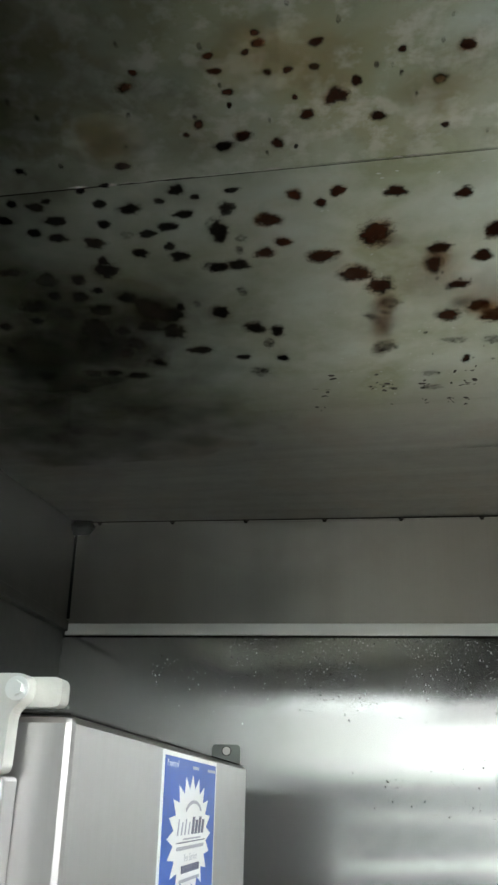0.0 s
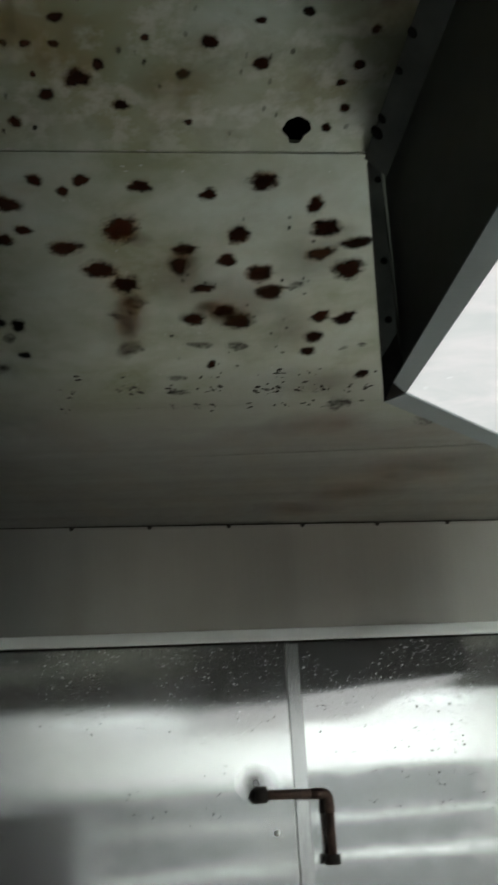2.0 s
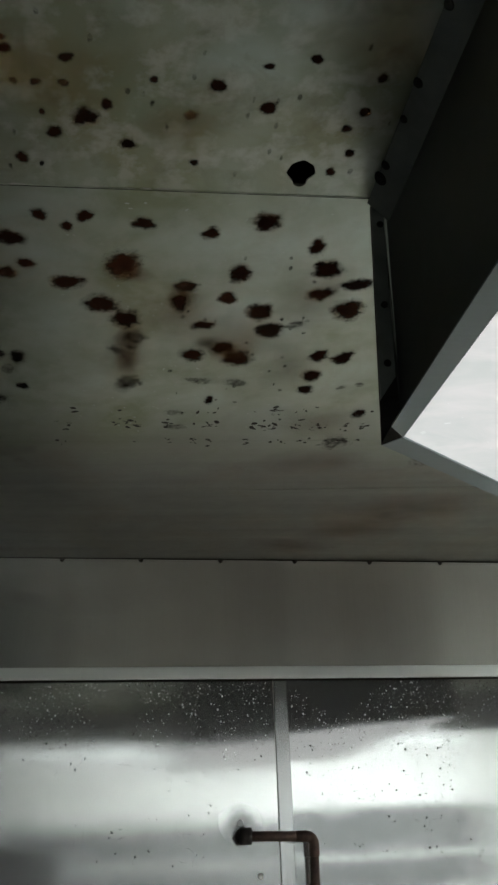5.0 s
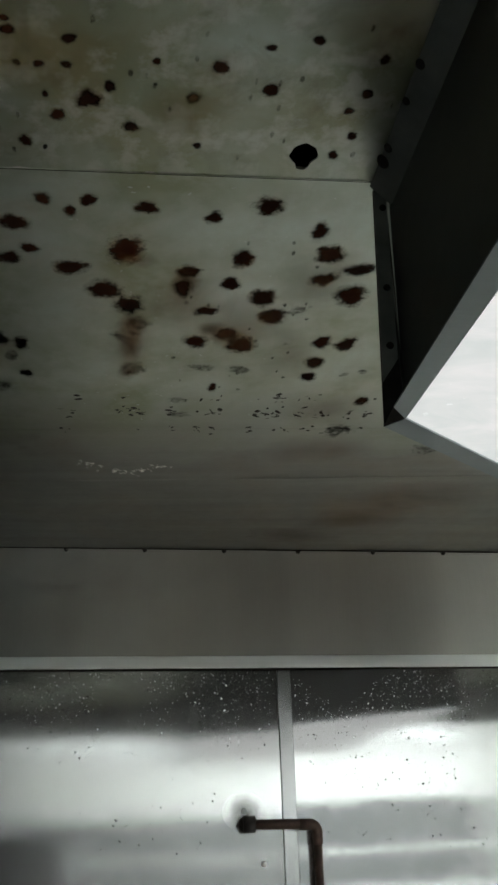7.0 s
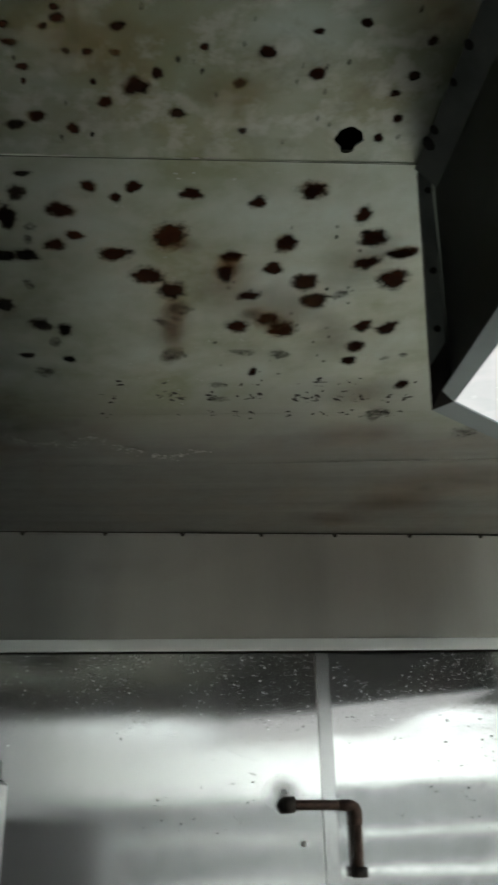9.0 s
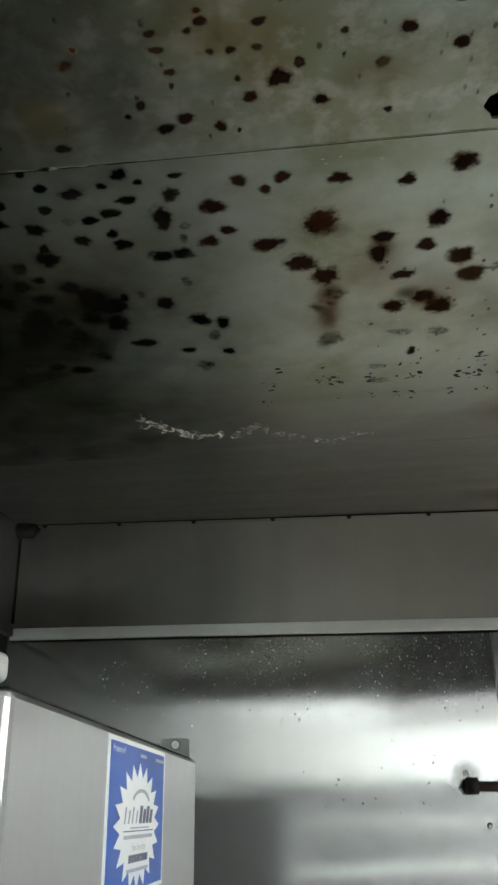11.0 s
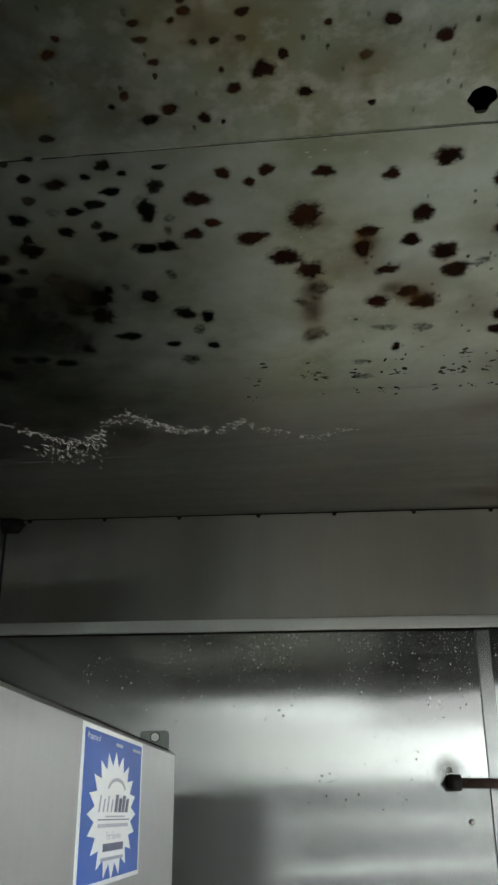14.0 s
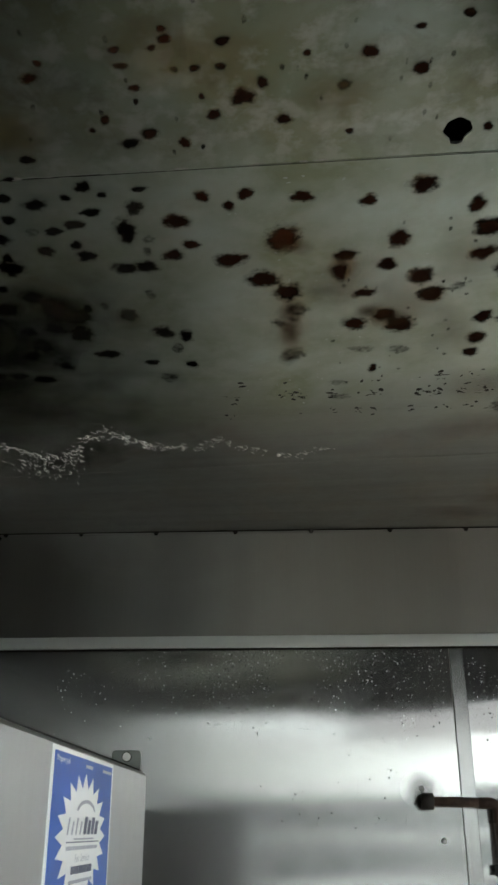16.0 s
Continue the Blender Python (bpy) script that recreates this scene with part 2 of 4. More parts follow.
PAINT = plain("white wall paint", (0.78, 0.79, 0.77), 0.6, 0, 0.04, 4)
DULL_PAINT = plain("dull wall paint", (0.55, 0.55, 0.53), 0.6, 0, 0.05, 4)
TILE = plain("grey wall board", (0.12, 0.125, 0.125), 0.4, 0, 0.1, 4)
FLOOR = plain("quarry tile floor", (0.15, 0.125, 0.105), 0.45, 0, 0.25, 7)
WATER_SPOT = plain("clear water drops", (0.88, 0.9, 0.9), 0.06, 0, 0.02, 200)
WATER_SPOT.node_tree.nodes["Principled BSDF"].inputs["Transmission Weight"].default_value = 0.8
DROP_GLINTS = plain("water drop glints", (0.50, 0.52, 0.52), 0.35, 0.0, 0.2, 200)
MINERAL = plain("white water froth", (0.52, 0.52, 0.50), 0.8, 0, 0.2, 150, 0.001)
FLECK = plain("dark corrosion flecks", (0.03, 0.028, 0.024), 0.8, 0, 0.4, 90)
TUBE_GLOW = glow("fluorescent tube", (0.93, 1.0, 0.985), TUBE)
PANEL_GLOW = glow("lit ceiling panel", (0.93, 1.0, 0.985), PANEL)
BOX_GLOW = glow("lit white diffuser", (0.95, 1.0, 0.99), BOX)
nt = BOX_GLOW.node_tree
smear = noise_at(nt, coords(nt, (1, 2.5, 1)), 9, 4, 0.6, 1.0)
dots = noise_at(nt, coords(nt), 70, 2, 0.5)
lit = mix(nt, ramp(nt, smear, [(0.35, (0, 0, 0)), (0.65, (1, 1, 1))]), (0.80, 0.86, 0.85), (1.0, 1.0, 1.0))
lit = mix(nt, ramp(nt, dots, [(0.70, (0, 0, 0)), (0.75, (1, 1, 1))]), lit, (1.25, 1.3, 1.3))
nt.links.new(lit, nt.nodes["Principled BSDF"].inputs["Emission Color"])


# ---- building helpers ----
def mesh_of(name, bm, material):
    me = bpy.data.meshes.new(name)
    bm.to_mesh(me)
    bm.free()
    me.materials.append(material)
    return me


def thing(name, bm, material, label, category, kind="", group=""):
    return tagged(new(name, mesh_of(name, bm, material)), label, category, group, kind)


def part(name, bm, material, parent, label=""):
    ob = new(name, mesh_of(name, bm, material))
    ob.parent = parent
    return tagged(ob, label)


def box_into(bm, x0, x1, y0, y1, z0, z1, bevel=0.0):
    vs = [bm.verts.new((x, y, z)) for x in (x0, x1) for y in (y0, y1) for z in (z0, z1)]
    fs = [bm.faces.new([vs[i] for i in f]) for f in ((0, 1, 3, 2), (4, 6, 7, 5), (0, 4, 5, 1), (2, 3, 7, 6), (0, 2, 6, 4), (1, 5, 7, 3))]
    if bevel:
        bmesh.ops.bevel(bm, geom=list({e for f in fs for e in f.edges}), offset=bevel, segments=2, affect="EDGES", profile=0.5)
    return bm


def box(x0, x1, y0, y1, z0, z1, bevel=0.0):
    return box_into(bmesh.new(), x0, x1, y0, y1, z0, z1, bevel)


def prism(points, up):
    """A solid from a polygon (3D points) and the vector of its thickness."""
    bm = bmesh.new()
    low = [bm.verts.new(p) for p in points]
    top = [bm.verts.new(Vector(p) + Vector(up)) for p in points]
    bm.faces.new(low)
    bm.faces.new(top[::-1])
    n = len(points)
    for i in range(n):
        bm.faces.new((low[i], top[i], top[(i + 1) % n], low[(i + 1) % n]))
    bmesh.ops.recalc_face_normals(bm, faces=bm.faces[:])
    return bm


def disc_into(bm, centre, axis, r, depth, n=14, r2=None):
    """A short cylinder or cone from centre along axis."""
    m = Matrix.Translation(Vector(centre) + Vector(axis).normalized() * depth / 2) @ Vector(axis).to_track_quat("Z", "Y").to_matrix().to_4x4()
    bmesh.ops.create_cone(bm, cap_ends=True, segments=n, radius1=r, radius2=r if r2 is None else r2, depth=depth, matrix=m)
    return bm


def dome_into(bm, centre, axis, r, height, n=10):
    disc_into(bm, centre, axis, r, height * 0.6, n, r * 0.85)
    disc_into(bm, Vector(centre) + Vector(axis).normalized() * height * 0.6, axis, r * 0.85, height * 0.4, n, r * 0.4)
    return bm


def tube_along(bm, points, r, n=16):
    """A round pipe along a chain of points."""
    rings = []
    pts = [Vector(p) for p in points]
    for i, p in enumerate(pts):
        d = (pts[min(i + 1, len(pts) - 1)] - pts[max(i - 1, 0)]).normalized()
        side = d.cross(Vector((0, 1, 0))).normalized()
        up = Vector((0, 1, 0)) if side.length else Vector((1, 0, 0))
        if abs(d.y) > 0.9:
            side, up = Vector((1, 0, 0)), Vector((0, 0, 1))
        rings.append([bm.verts.new(p + (side * math.cos(a) + up * math.sin(a)) * r) for a in (2 * math.pi * k / n for k in range(n))])
    for a, b in zip(rings, rings[1:]):
        for k in range(n):
            bm.faces.new((a[k], a[(k + 1) % n], b[(k + 1) % n], b[k]))
    bm.faces.new(rings[0][::-1])
    bm.faces.new(rings[-1])
    bmesh.ops.recalc_face_normals(bm, faces=bm.faces[:])
    return bm


def smooth(ob):
    for f in ob.data.polygons:
        f.use_smooth = True
    return ob


# ---- the room round the hood: out of view, added for light and reflections ----
ROOM_L, ROOM_R, ROOM_B, ROOM_Z = -0.76, 3.2, -4.2, 2.75
thing("floor", box(ROOM_L, ROOM_R, ROOM_B, 1.95, -0.1, 0), FLOOR, "reddish grey quarry tile kitchen floor", "floor", "structure")
thing("ceiling", box(ROOM_L, ROOM_R, ROOM_B, 1.95, ROOM_Z, ROOM_Z + 0.1), PAINT, "white kitchen ceiling above the hood", "ceiling", "structure")
thing("wall_south", box(ROOM_L, ROOM_R, ROOM_B - 0.1, ROOM_B, 0, ROOM_Z), PAINT, "white painted kitchen wall", "wall", "structure")
# unseen wall, stood close to keep light off the hood's left
thing("wall_west", box(ROOM_L - 0.1, ROOM_L, ROOM_B, 1.95, 0, ROOM_Z), TILE, "unseen grey kitchen wall, set close to cut light from the left", "wall", "structure")
thing("wall_east", box(ROOM_R, ROOM_R + 0.1, ROOM_B, 1.95, 0, ROOM_Z), DULL_PAINT, "dull white painted kitchen wall", "wall", "structure")
# unseen board and rails, added to give bands reflected in the steel wall
thing("wainscot", box(ROOM_L, ROOM_R, ROOM_B, ROOM_B + 0.02, 0, 1.86), TILE, "unseen grey board along the lower wall, added for its reflection", "wainscot", "structure")
for tz, th in ((1.50, 0.035), (1.19, 0.05)):
    thing("rail", box(ROOM_L, ROOM_R, ROOM_B + 0.0205, ROOM_B + 0.05, tz, tz + th, 0.004), PAINT, "unseen white rail, added for a bright line in the steel", "rail", "structure")
thing("wall_north", box(ROOM_L, ROOM_R, 1.87, 1.95, 0, ROOM_Z), TILE, "plain wall behind the steel cladding", "wall", "structure")


def ceiling_light(x, y, half):
    lamp = thing("ceiling_light", box(x - half - 0.04, x + half + 0.04, y - 0.32, y + 0.32, ROOM_Z - 0.03, ROOM_Z), LIP_STEEL, "unseen fluorescent panel added in the kitchen ceiling for light", "ceiling light", group="ceiling lights")
    part("diffuser", box(x - half, x + half, y - 0.28, y + 0.28, ROOM_Z - 0.036, ROOM_Z - 0.0305), PANEL_GLOW, lamp, "glowing white diffuser")


# added lamps out of view, placed to light the hood from the right
for lx, ly, half in ((1.40, -0.80, 0.58), (2.55, -0.80, 0.58), (1.1, -2.7, 0.35), (2.5, -2.7, 0.45)):
    ceiling_light(lx, ly, half)
# unseen lamp, added to put a bright line into the steel's reflection
strip = thing("strip_light", box(-0.72, 3.0, ROOM_B, ROOM_B + 0.05, 2.34, 2.42), LIP_STEEL, "unseen strip light added for its reflection in the steel", "strip light")
part("tube", tube_along(bmesh.new(), [(-0.70, ROOM_B + 0.07, 2.36), (2.95, ROOM_B + 0.07, 2.36)], 0.018), TUBE_GLOW, strip, "glowing tube")

# ---- hood ----
T = 0.0015


def ceiling_sheet(name, x0, x1, y0, y1, drop, material, label, nx=24, ny=6):
    bm = bmesh.new()
    grid = [[bm.verts.new((x, y, ceil_z(x, y) - drop)) for y in np.linspace(y0, y1, ny + 1)] for x in np.linspace(x0, x1, nx + 1)]
    for i in range(nx):
        for j in range(ny):
            bm.faces.new((grid[i][j], grid[i][j + 1], grid[i + 1][j + 1], grid[i + 1][j]))
    ret = bmesh.ops.extrude_face_region(bm, geom=bm.faces[:])
    bmesh.ops.translate(bm, vec=(0, 0, T), verts=[v for v in ret["geom"] if isinstance(v, bmesh.types.BMVert)])
    bmesh.ops.recalc_face_normals(bm, faces=bm.faces[:])
    return thing(name, bm, material, label, "hood ceiling", "structure")


HOLE = (0.2144, 0.6507)


def holed_sheet(x0, x1, y0, y1, drop):
    """The front sheet with a ragged hole burnt through it."""
    bm = bmesh.new()
    s = 0.024
    xs, ys = [x0, HOLE[0] - s, HOLE[0] + s, x1], [y0, HOLE[1] - s, HOLE[1] + s, y1]
    put = lambda x, y: bm.verts.new((x, y, ceil_z(x, y) - drop))
    for i in range(3):
        for j in range(3):
            if (i, j) != (1, 1):
                bm.faces.new([put(*c) for c in ((xs[i], ys[j]), (xs[i], ys[j + 1]), (xs[i + 1], ys[j + 1]), (xs[i + 1], ys[j]))])
    outer, inner, n = [], [], 32
    for k in range(n):
        a = 2 * math.pi * k / n
        c, q = math.cos(a), math.sin(a)
        m = s / max(abs(c), abs(q))
        outer.append(put(HOLE[0] + c * m, HOLE[1] + q * m))
        r = 0.0132 * (1 + 0.05 * math.sin(3 * a + 0.4) + 0.035 * math.sin(7 * a))
        r += 0.0085 * math.exp(-((a - 1.50) / 0.40) ** 4)
        inner.append(put(HOLE[0] + c * r, HOLE[1] + q * r))
    for k in range(n):
        j = (k + 1) % n
        bm.faces.new((outer[k], inner[k], inner[j], outer[j]))
    ret = bmesh.ops.extrude_face_region(bm, geom=bm.faces[:])
    bmesh.ops.translate(bm, vec=(0, 0, T), verts=[v for v in ret["geom"] if isinstance(v, bmesh.types.BMVert)])
    bmesh.ops.recalc_face_normals(bm, faces=bm.faces[:])
    return bm


front_sheet = thing("hood_ceiling_front", holed_sheet(LEFT_X, RIGHT_X, FRONT_Y, SEAM_Y, 0.003), SHEET, "stained grey hood sheet with rust spots and a hole", "hood ceiling", "structure")
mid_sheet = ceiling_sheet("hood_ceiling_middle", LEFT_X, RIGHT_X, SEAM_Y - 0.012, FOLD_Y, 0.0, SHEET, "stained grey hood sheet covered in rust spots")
rear_sheet = ceiling_sheet("hood_ceiling_rear", LEFT_X, RIGHT_X, FOLD_Y, CREASE_Y, 0.0003, SHEET, "darker brushed hood sheet beyond the fold")
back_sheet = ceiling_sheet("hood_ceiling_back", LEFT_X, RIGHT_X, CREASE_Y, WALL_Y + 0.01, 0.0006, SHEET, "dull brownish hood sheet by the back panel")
thing("seam", prism([(x, y, ceil_z(x, y) - 0.0034) for x, y in ((LEFT_X, SEAM_Y + 0.0002), (0.29, SEAM_Y + 0.0002), (0.29, SEAM_Y + 0.0013), (LEFT_X, SEAM_Y + 0.0013))], (0, 0, 0.0030)), SEALANT, "dark joint between the ceiling sheets", "seam", "structure")
thing("seam_edge", prism([(x, y, ceil_z(x, y) - 0.0040) for x, y in ((-0.12, SEAM_Y - 0.0010), (0.285, SEAM_Y - 0.0010), (0.285, SEAM_Y - 0.0004), (-0.12, SEAM_Y - 0.0004))], (0, 0, 0.0008)), SHEET, "thin edge strip of the front sheet", "seam", "structure")
thing("hood_top", box(LEFT_X - 0.02, RIGHT_X + 0.02, FRONT_Y - 0.02, 1.869, 2.33, 2.35), VOID, "sooty cavity above the hood sheet", "hood top", "structure")
thing("hood_front", box(LEFT_X - 0.02, RIGHT_X + 0.02, FRONT_Y - 0.02, FRONT_Y - 0.002, 2.06, 2.329), PANEL_STEEL, "steel front panel of the hood", "hood front", "structure")
thing("hood_back_panel", box(LEFT_X, RIGHT_X, WALL_Y, 1.869, LIP_TOP + 0.0005, 2.329), PANEL_STEEL, "dull brushed steel back panel of the hood", "hood back", "structure")
thing("hood_left_panel", box(LEFT_X - 0.019, LEFT_X - 0.0005, FRONT_Y, 1.869, LIP_TOP + 0.0005, 2.329), SHADED_STEEL, "dull brushed steel end panel of the hood", "hood side", "structure")
thing("hood_right_panel", box(RIGHT_X + 0.0005, RIGHT_X + 0.019, FRONT_Y, 1.869, LIP_LOW, 2.329), PANEL_STEEL, "steel end panel of the hood", "hood side", "structure")
thing("hood_lip", box(LEFT_X, RIGHT_X, WALL_Y - 0.007, 1.866, LIP_LOW, LIP_TOP, 0.0015), LIP_STEEL, "bright folded steel lip along the hood's back", "trim", "structure")
thing("hood_lip_left", box(LEFT_X - 0.012, LEFT_X + 0.007, FRONT_Y, WALL_Y - 0.0075, LIP_LOW + 0.008, LIP_TOP + 0.006, 0.0015), SHADED_STEEL, "folded steel lip along the hood's end", "trim", "structure")
# the lip's shadow line, laid in as a black strip
thing("lip_shadow_gap", box(LEFT_X, RIGHT_X, WALL_Y - 0.0035, 1.866, LIP_LOW - 0.0024, LIP_LOW - 0.0004), SEALANT, "dark strip for the shadow line under the hood lip", "trim", "structure")
thing("ceiling_joint", box(LEFT_X, RIGHT_X, WALL_Y - 0.004, WALL_Y - 0.0003, JOIN_Z - 0.0022, JOIN_Z + 0.004), SEALANT, "dark sealed joint between ceiling and back panel", "trim", "structure")
# added strip stands in for a faint highlight below the joint
thing("joint_highlight", box(LEFT_X + 0.03, RIGHT_X, WALL_Y - 0.0022, WALL_Y - 0.0003, JOIN_Z - 0.0068, JOIN_Z - 0.0040, 0.0006), PANEL_STEEL, "thin strip for the highlight under the ceiling joint", "trim", "structure")
# a black strip stands for the shade inside the open gap
thing("corner_gap", box(LEFT_X - 0.0003, LEFT_X + 0.005, WALL_Y - 0.0045, WALL_Y - 0.0005, 1.977, 2.166), VOID, "black strip for the shade in the hood's open corner gap", "trim", "structure")
bm = bmesh.new()
bmesh.ops.create_icosphere(bm, subdivisions=3, radius=1)
for v in bm.verts:
    k = 1 + 0.35 * noise.noise(v.co * 1.7)
    v.co = Vector((v.co.x * 0.040 * k + LEFT_X + 0.012, v.co.y * 0.020 * k + WALL_Y - 0.012, v.co.z * 0.017 * k + 2.176))
smooth(thing("sealant_lump", bm, VOID, "black lump of sealant in the hood's corner", "sealant"))

for bx in (-0.56, -0.395, -0.232, -0.061, 0.1015, 0.2695, 0.4302, 0.5961, 0.7554):
    thing("rivet", dome_into(bmesh.new(), (bx, WALL_Y - 0.0005, JOIN_Z - 0.0035), (0, -1, 0), 0.0056, 0.0045), RIVET, "tarnished rivet along the top of the back panel", "rivet", group="rivets of the back panel")

# ---- rust on the ceiling ----
RUST_FRONT = [(0.004, 0.561, 4, 3), (-0.018, 0.561, 4, 2), (0.075, 0.552, 3, 3), (0.127, 0.554, 6, 6), (0.172, 0.576, 6, 6), (0.038, 0.581, 4, 5), (0.020, 0.596, 9, 9), (-0.006, 0.615, 6, 6), (0.108, 0.589, 5, 5), (0.056, 0.625, 6, 6), (-0.065, 0.633, 7, 6), (-0.035, 0.648, 5, 6), (0.115, 0.645, 4, 3), (0.255, 0.574, 4, 4), (0.253, 0.623, 3, 3), (0.243, 0.594, 2, 3), (-0.015, 0.592, 2, 2), (-0.035, 0.561, 3, 2), (0.166, 0.532, 4, 3)]
RUST_MID = [(-0.027, 0.728, 7, 7), (0.016, 0.728, 7, 7), (-0.002, 0.745, 5, 7), (0.073, 0.737, 10, 8), (0.141, 0.749, 7, 9), (0.194, 0.729, 14, 11), (-0.058, 0.766, 12, 10), (-0.047, 0.808, 8, 8), (0.053, 0.806, 16, 21), (-0.068, 0.825, 10, 9), (-0.005, 0.840, 14, 12), (0.030, 0.881, 16, 15), (0.057, 0.912, 15, 15), (0.179, 0.818, 11, 13), (0.122, 0.844, 11, 10), (0.117, 0.875, 9, 14), (0.171, 0.866, 9, 11), (0.212, 0.893, 13, 15), (0.230, 0.933, 13, 15), (0.148, 0.923, 11, 8), (0.141, 0.993, 13, 13), (0.177, 0.975, 12, 13), (0.199, 1.001, 15, 17)]
RUST_RIGHT = [(0.254, 0.767, 8, 13), (0.274, 0.806, 13, 14), (0.313, 0.833, 15, 10), (0.277, 0.853, 13, 11), (0.315, 0.885, 15, 19), (0.303, 0.991, 11, 12), (0.335, 0.996, 11, 14), (0.304, 1.045, 11, 13), (0.303, 1.084, 9, 11), (0.397, 1.158, 9, 11), (0.174, 1.116, 5, 11)]
RUST_FAINT = [(0.154, 1.060, 13, 7), (0.204, 1.065, 11, 9), (0.258, 0.919, 8, 7), (0.054, 0.981, 12, 13), (0.063, 1.064, 13, 12), (0.384, 1.258, 18, 16), (0.128, 1.155, 10, 7), (0.131, 1.201, 12, 7), (0.553, 1.329, 19, 16), (0.376, 1.070, 5, 5), (0.352, 1.078, 5, 5), (0.070, 0.952, 10, 10)]
RUST_FRONT_DIM = [(-0.156, 0.561, 6, 5), (-0.145, 0.546, 3, 3), (-0.103, 0.614, 4, 5), (-0.116, 0.625, 3, 3), (-0.039, 0.529, 5, 4), (-0.04, 0.519, 3, 3), (-0.05, 0.537, 3, 2), (-0.081, 0.537, 4, 3), (-0.078, 0.554, 5, 2), (-0.071, 0.578, 5, 2), (0.007, 0.535, 5, 4), (-0.072, 0.594, 2, 2)]
GRIME_NEAR = [(-0.235, 0.688, 4, 5), (-0.208, 0.683, 5, 3), (-0.142, 0.704, 7, 8), (-0.126, 0.718, 5, 4), (-0.163, 0.719, 5, 5), (-0.088, 0.712, 7, 4), (-0.098, 0.741, 8, 10), (-0.112, 0.778, 10, 17), (-0.124, 0.845, 13, 10), (-0.101, 0.844, 11, 10), (-0.196, 0.727, 10, 8), (-0.224, 0.715, 6, 7), (-0.143, 0.744, 10, 6), (-0.228, 0.748, 6, 7), (-0.164, 0.762, 9, 8), (-0.188, 0.771, 8, 7), (-0.248, 0.78, 10, 10), (-0.204, 0.805, 8, 9), (-0.169, 0.797, 6, 7), (-0.162, 0.818, 10, 9), (-0.25, 0.834, 12, 13), (-0.248, 0.815, 5, 8)]
GRIME_LEFT = [(-0.273, 0.873, 6, 7), (-0.242, 0.895, 10, 13), (-0.279, 0.917, 13, 12), (-0.222, 0.924, 16, 20), (-0.202, 0.941, 18, 14), (-0.203, 0.982, 13, 16), (-0.233, 0.968, 11, 11), (-0.26, 1.008, 11, 15), (-0.279, 1.032, 9, 10), (-0.268, 0.971, 8, 10), (-0.184, 0.925, 5, 8), (-0.137, 0.944, 11, 13), (-0.1, 0.989, 12, 13), (-0.073, 1.001, 8, 12), (-0.125, 1.066, 8, 7), (-0.073, 1.078, 7, 8), (-0.18, 1.037, 16, 9), (-0.184, 0.658, 6, 5), (-0.084, 0.644, 8, 6), (-0.019, 0.654, 2, 2)]
GRIME_FAR = [(-0.283, 0.651, 5, 4), (-0.33, 0.727, 9, 7), (-0.311, 0.701, 5, 5), (-0.289, 0.711, 8, 6), (-0.276, 0.703, 5, 4), (-0.305, 0.753, 7, 7), (-0.284, 0.765, 10, 7), (-0.276, 0.735, 11, 7), (-0.358, 0.822, 13, 7), (-0.323, 0.843, 11, 13), (-0.358, 0.898, 12, 12), (-0.326, 0.876, 7, 8), (-0.367, 0.931, 8, 7), (-0.324, 0.921, 9, 12), (-0.411, 0.939, 8, 9)]
GRIME_CORNER = [(-0.399, 0.983, 13, 13), (-0.393, 1.025, 19, 20), (-0.3, 0.971, 18, 30), (-0.319, 1.007, 17, 20), (-0.406, 1.081, 10, 11), (-0.341, 1.082, 11, 9), (-0.311, 1.086, 10, 8), (-0.279, 1.099, 13, 9), (-0.288, 0.848, 8, 10), (-0.243, 1.065, 7, 9), (-0.298, 0.885, 10, 10)]
GRIME_FAINT = [(-0.09, 0.795, 5, 6), (-0.095, 0.816, 5, 7), (-0.211, 0.771, 6, 5), (-0.162, 0.921, 4, 5), (-0.088, 1.032, 6, 10), (-0.109, 1.112, 9, 11), (-0.104, 0.901, 5, 8), (-0.244, 1.062, 12, 15), (-0.318, 1.083, 9, 7), (-0.372, 1.125, 9, 11)]
RUST_EDGE = [(0.203, 0.522, 4, 4), (0.261, 0.537, 4, 4), (0.256, 0.575, 4, 4), (0.244, 0.595, 4, 3), (0.255, 0.625, 4, 4), (0.242, 0.65, 4, 5)]


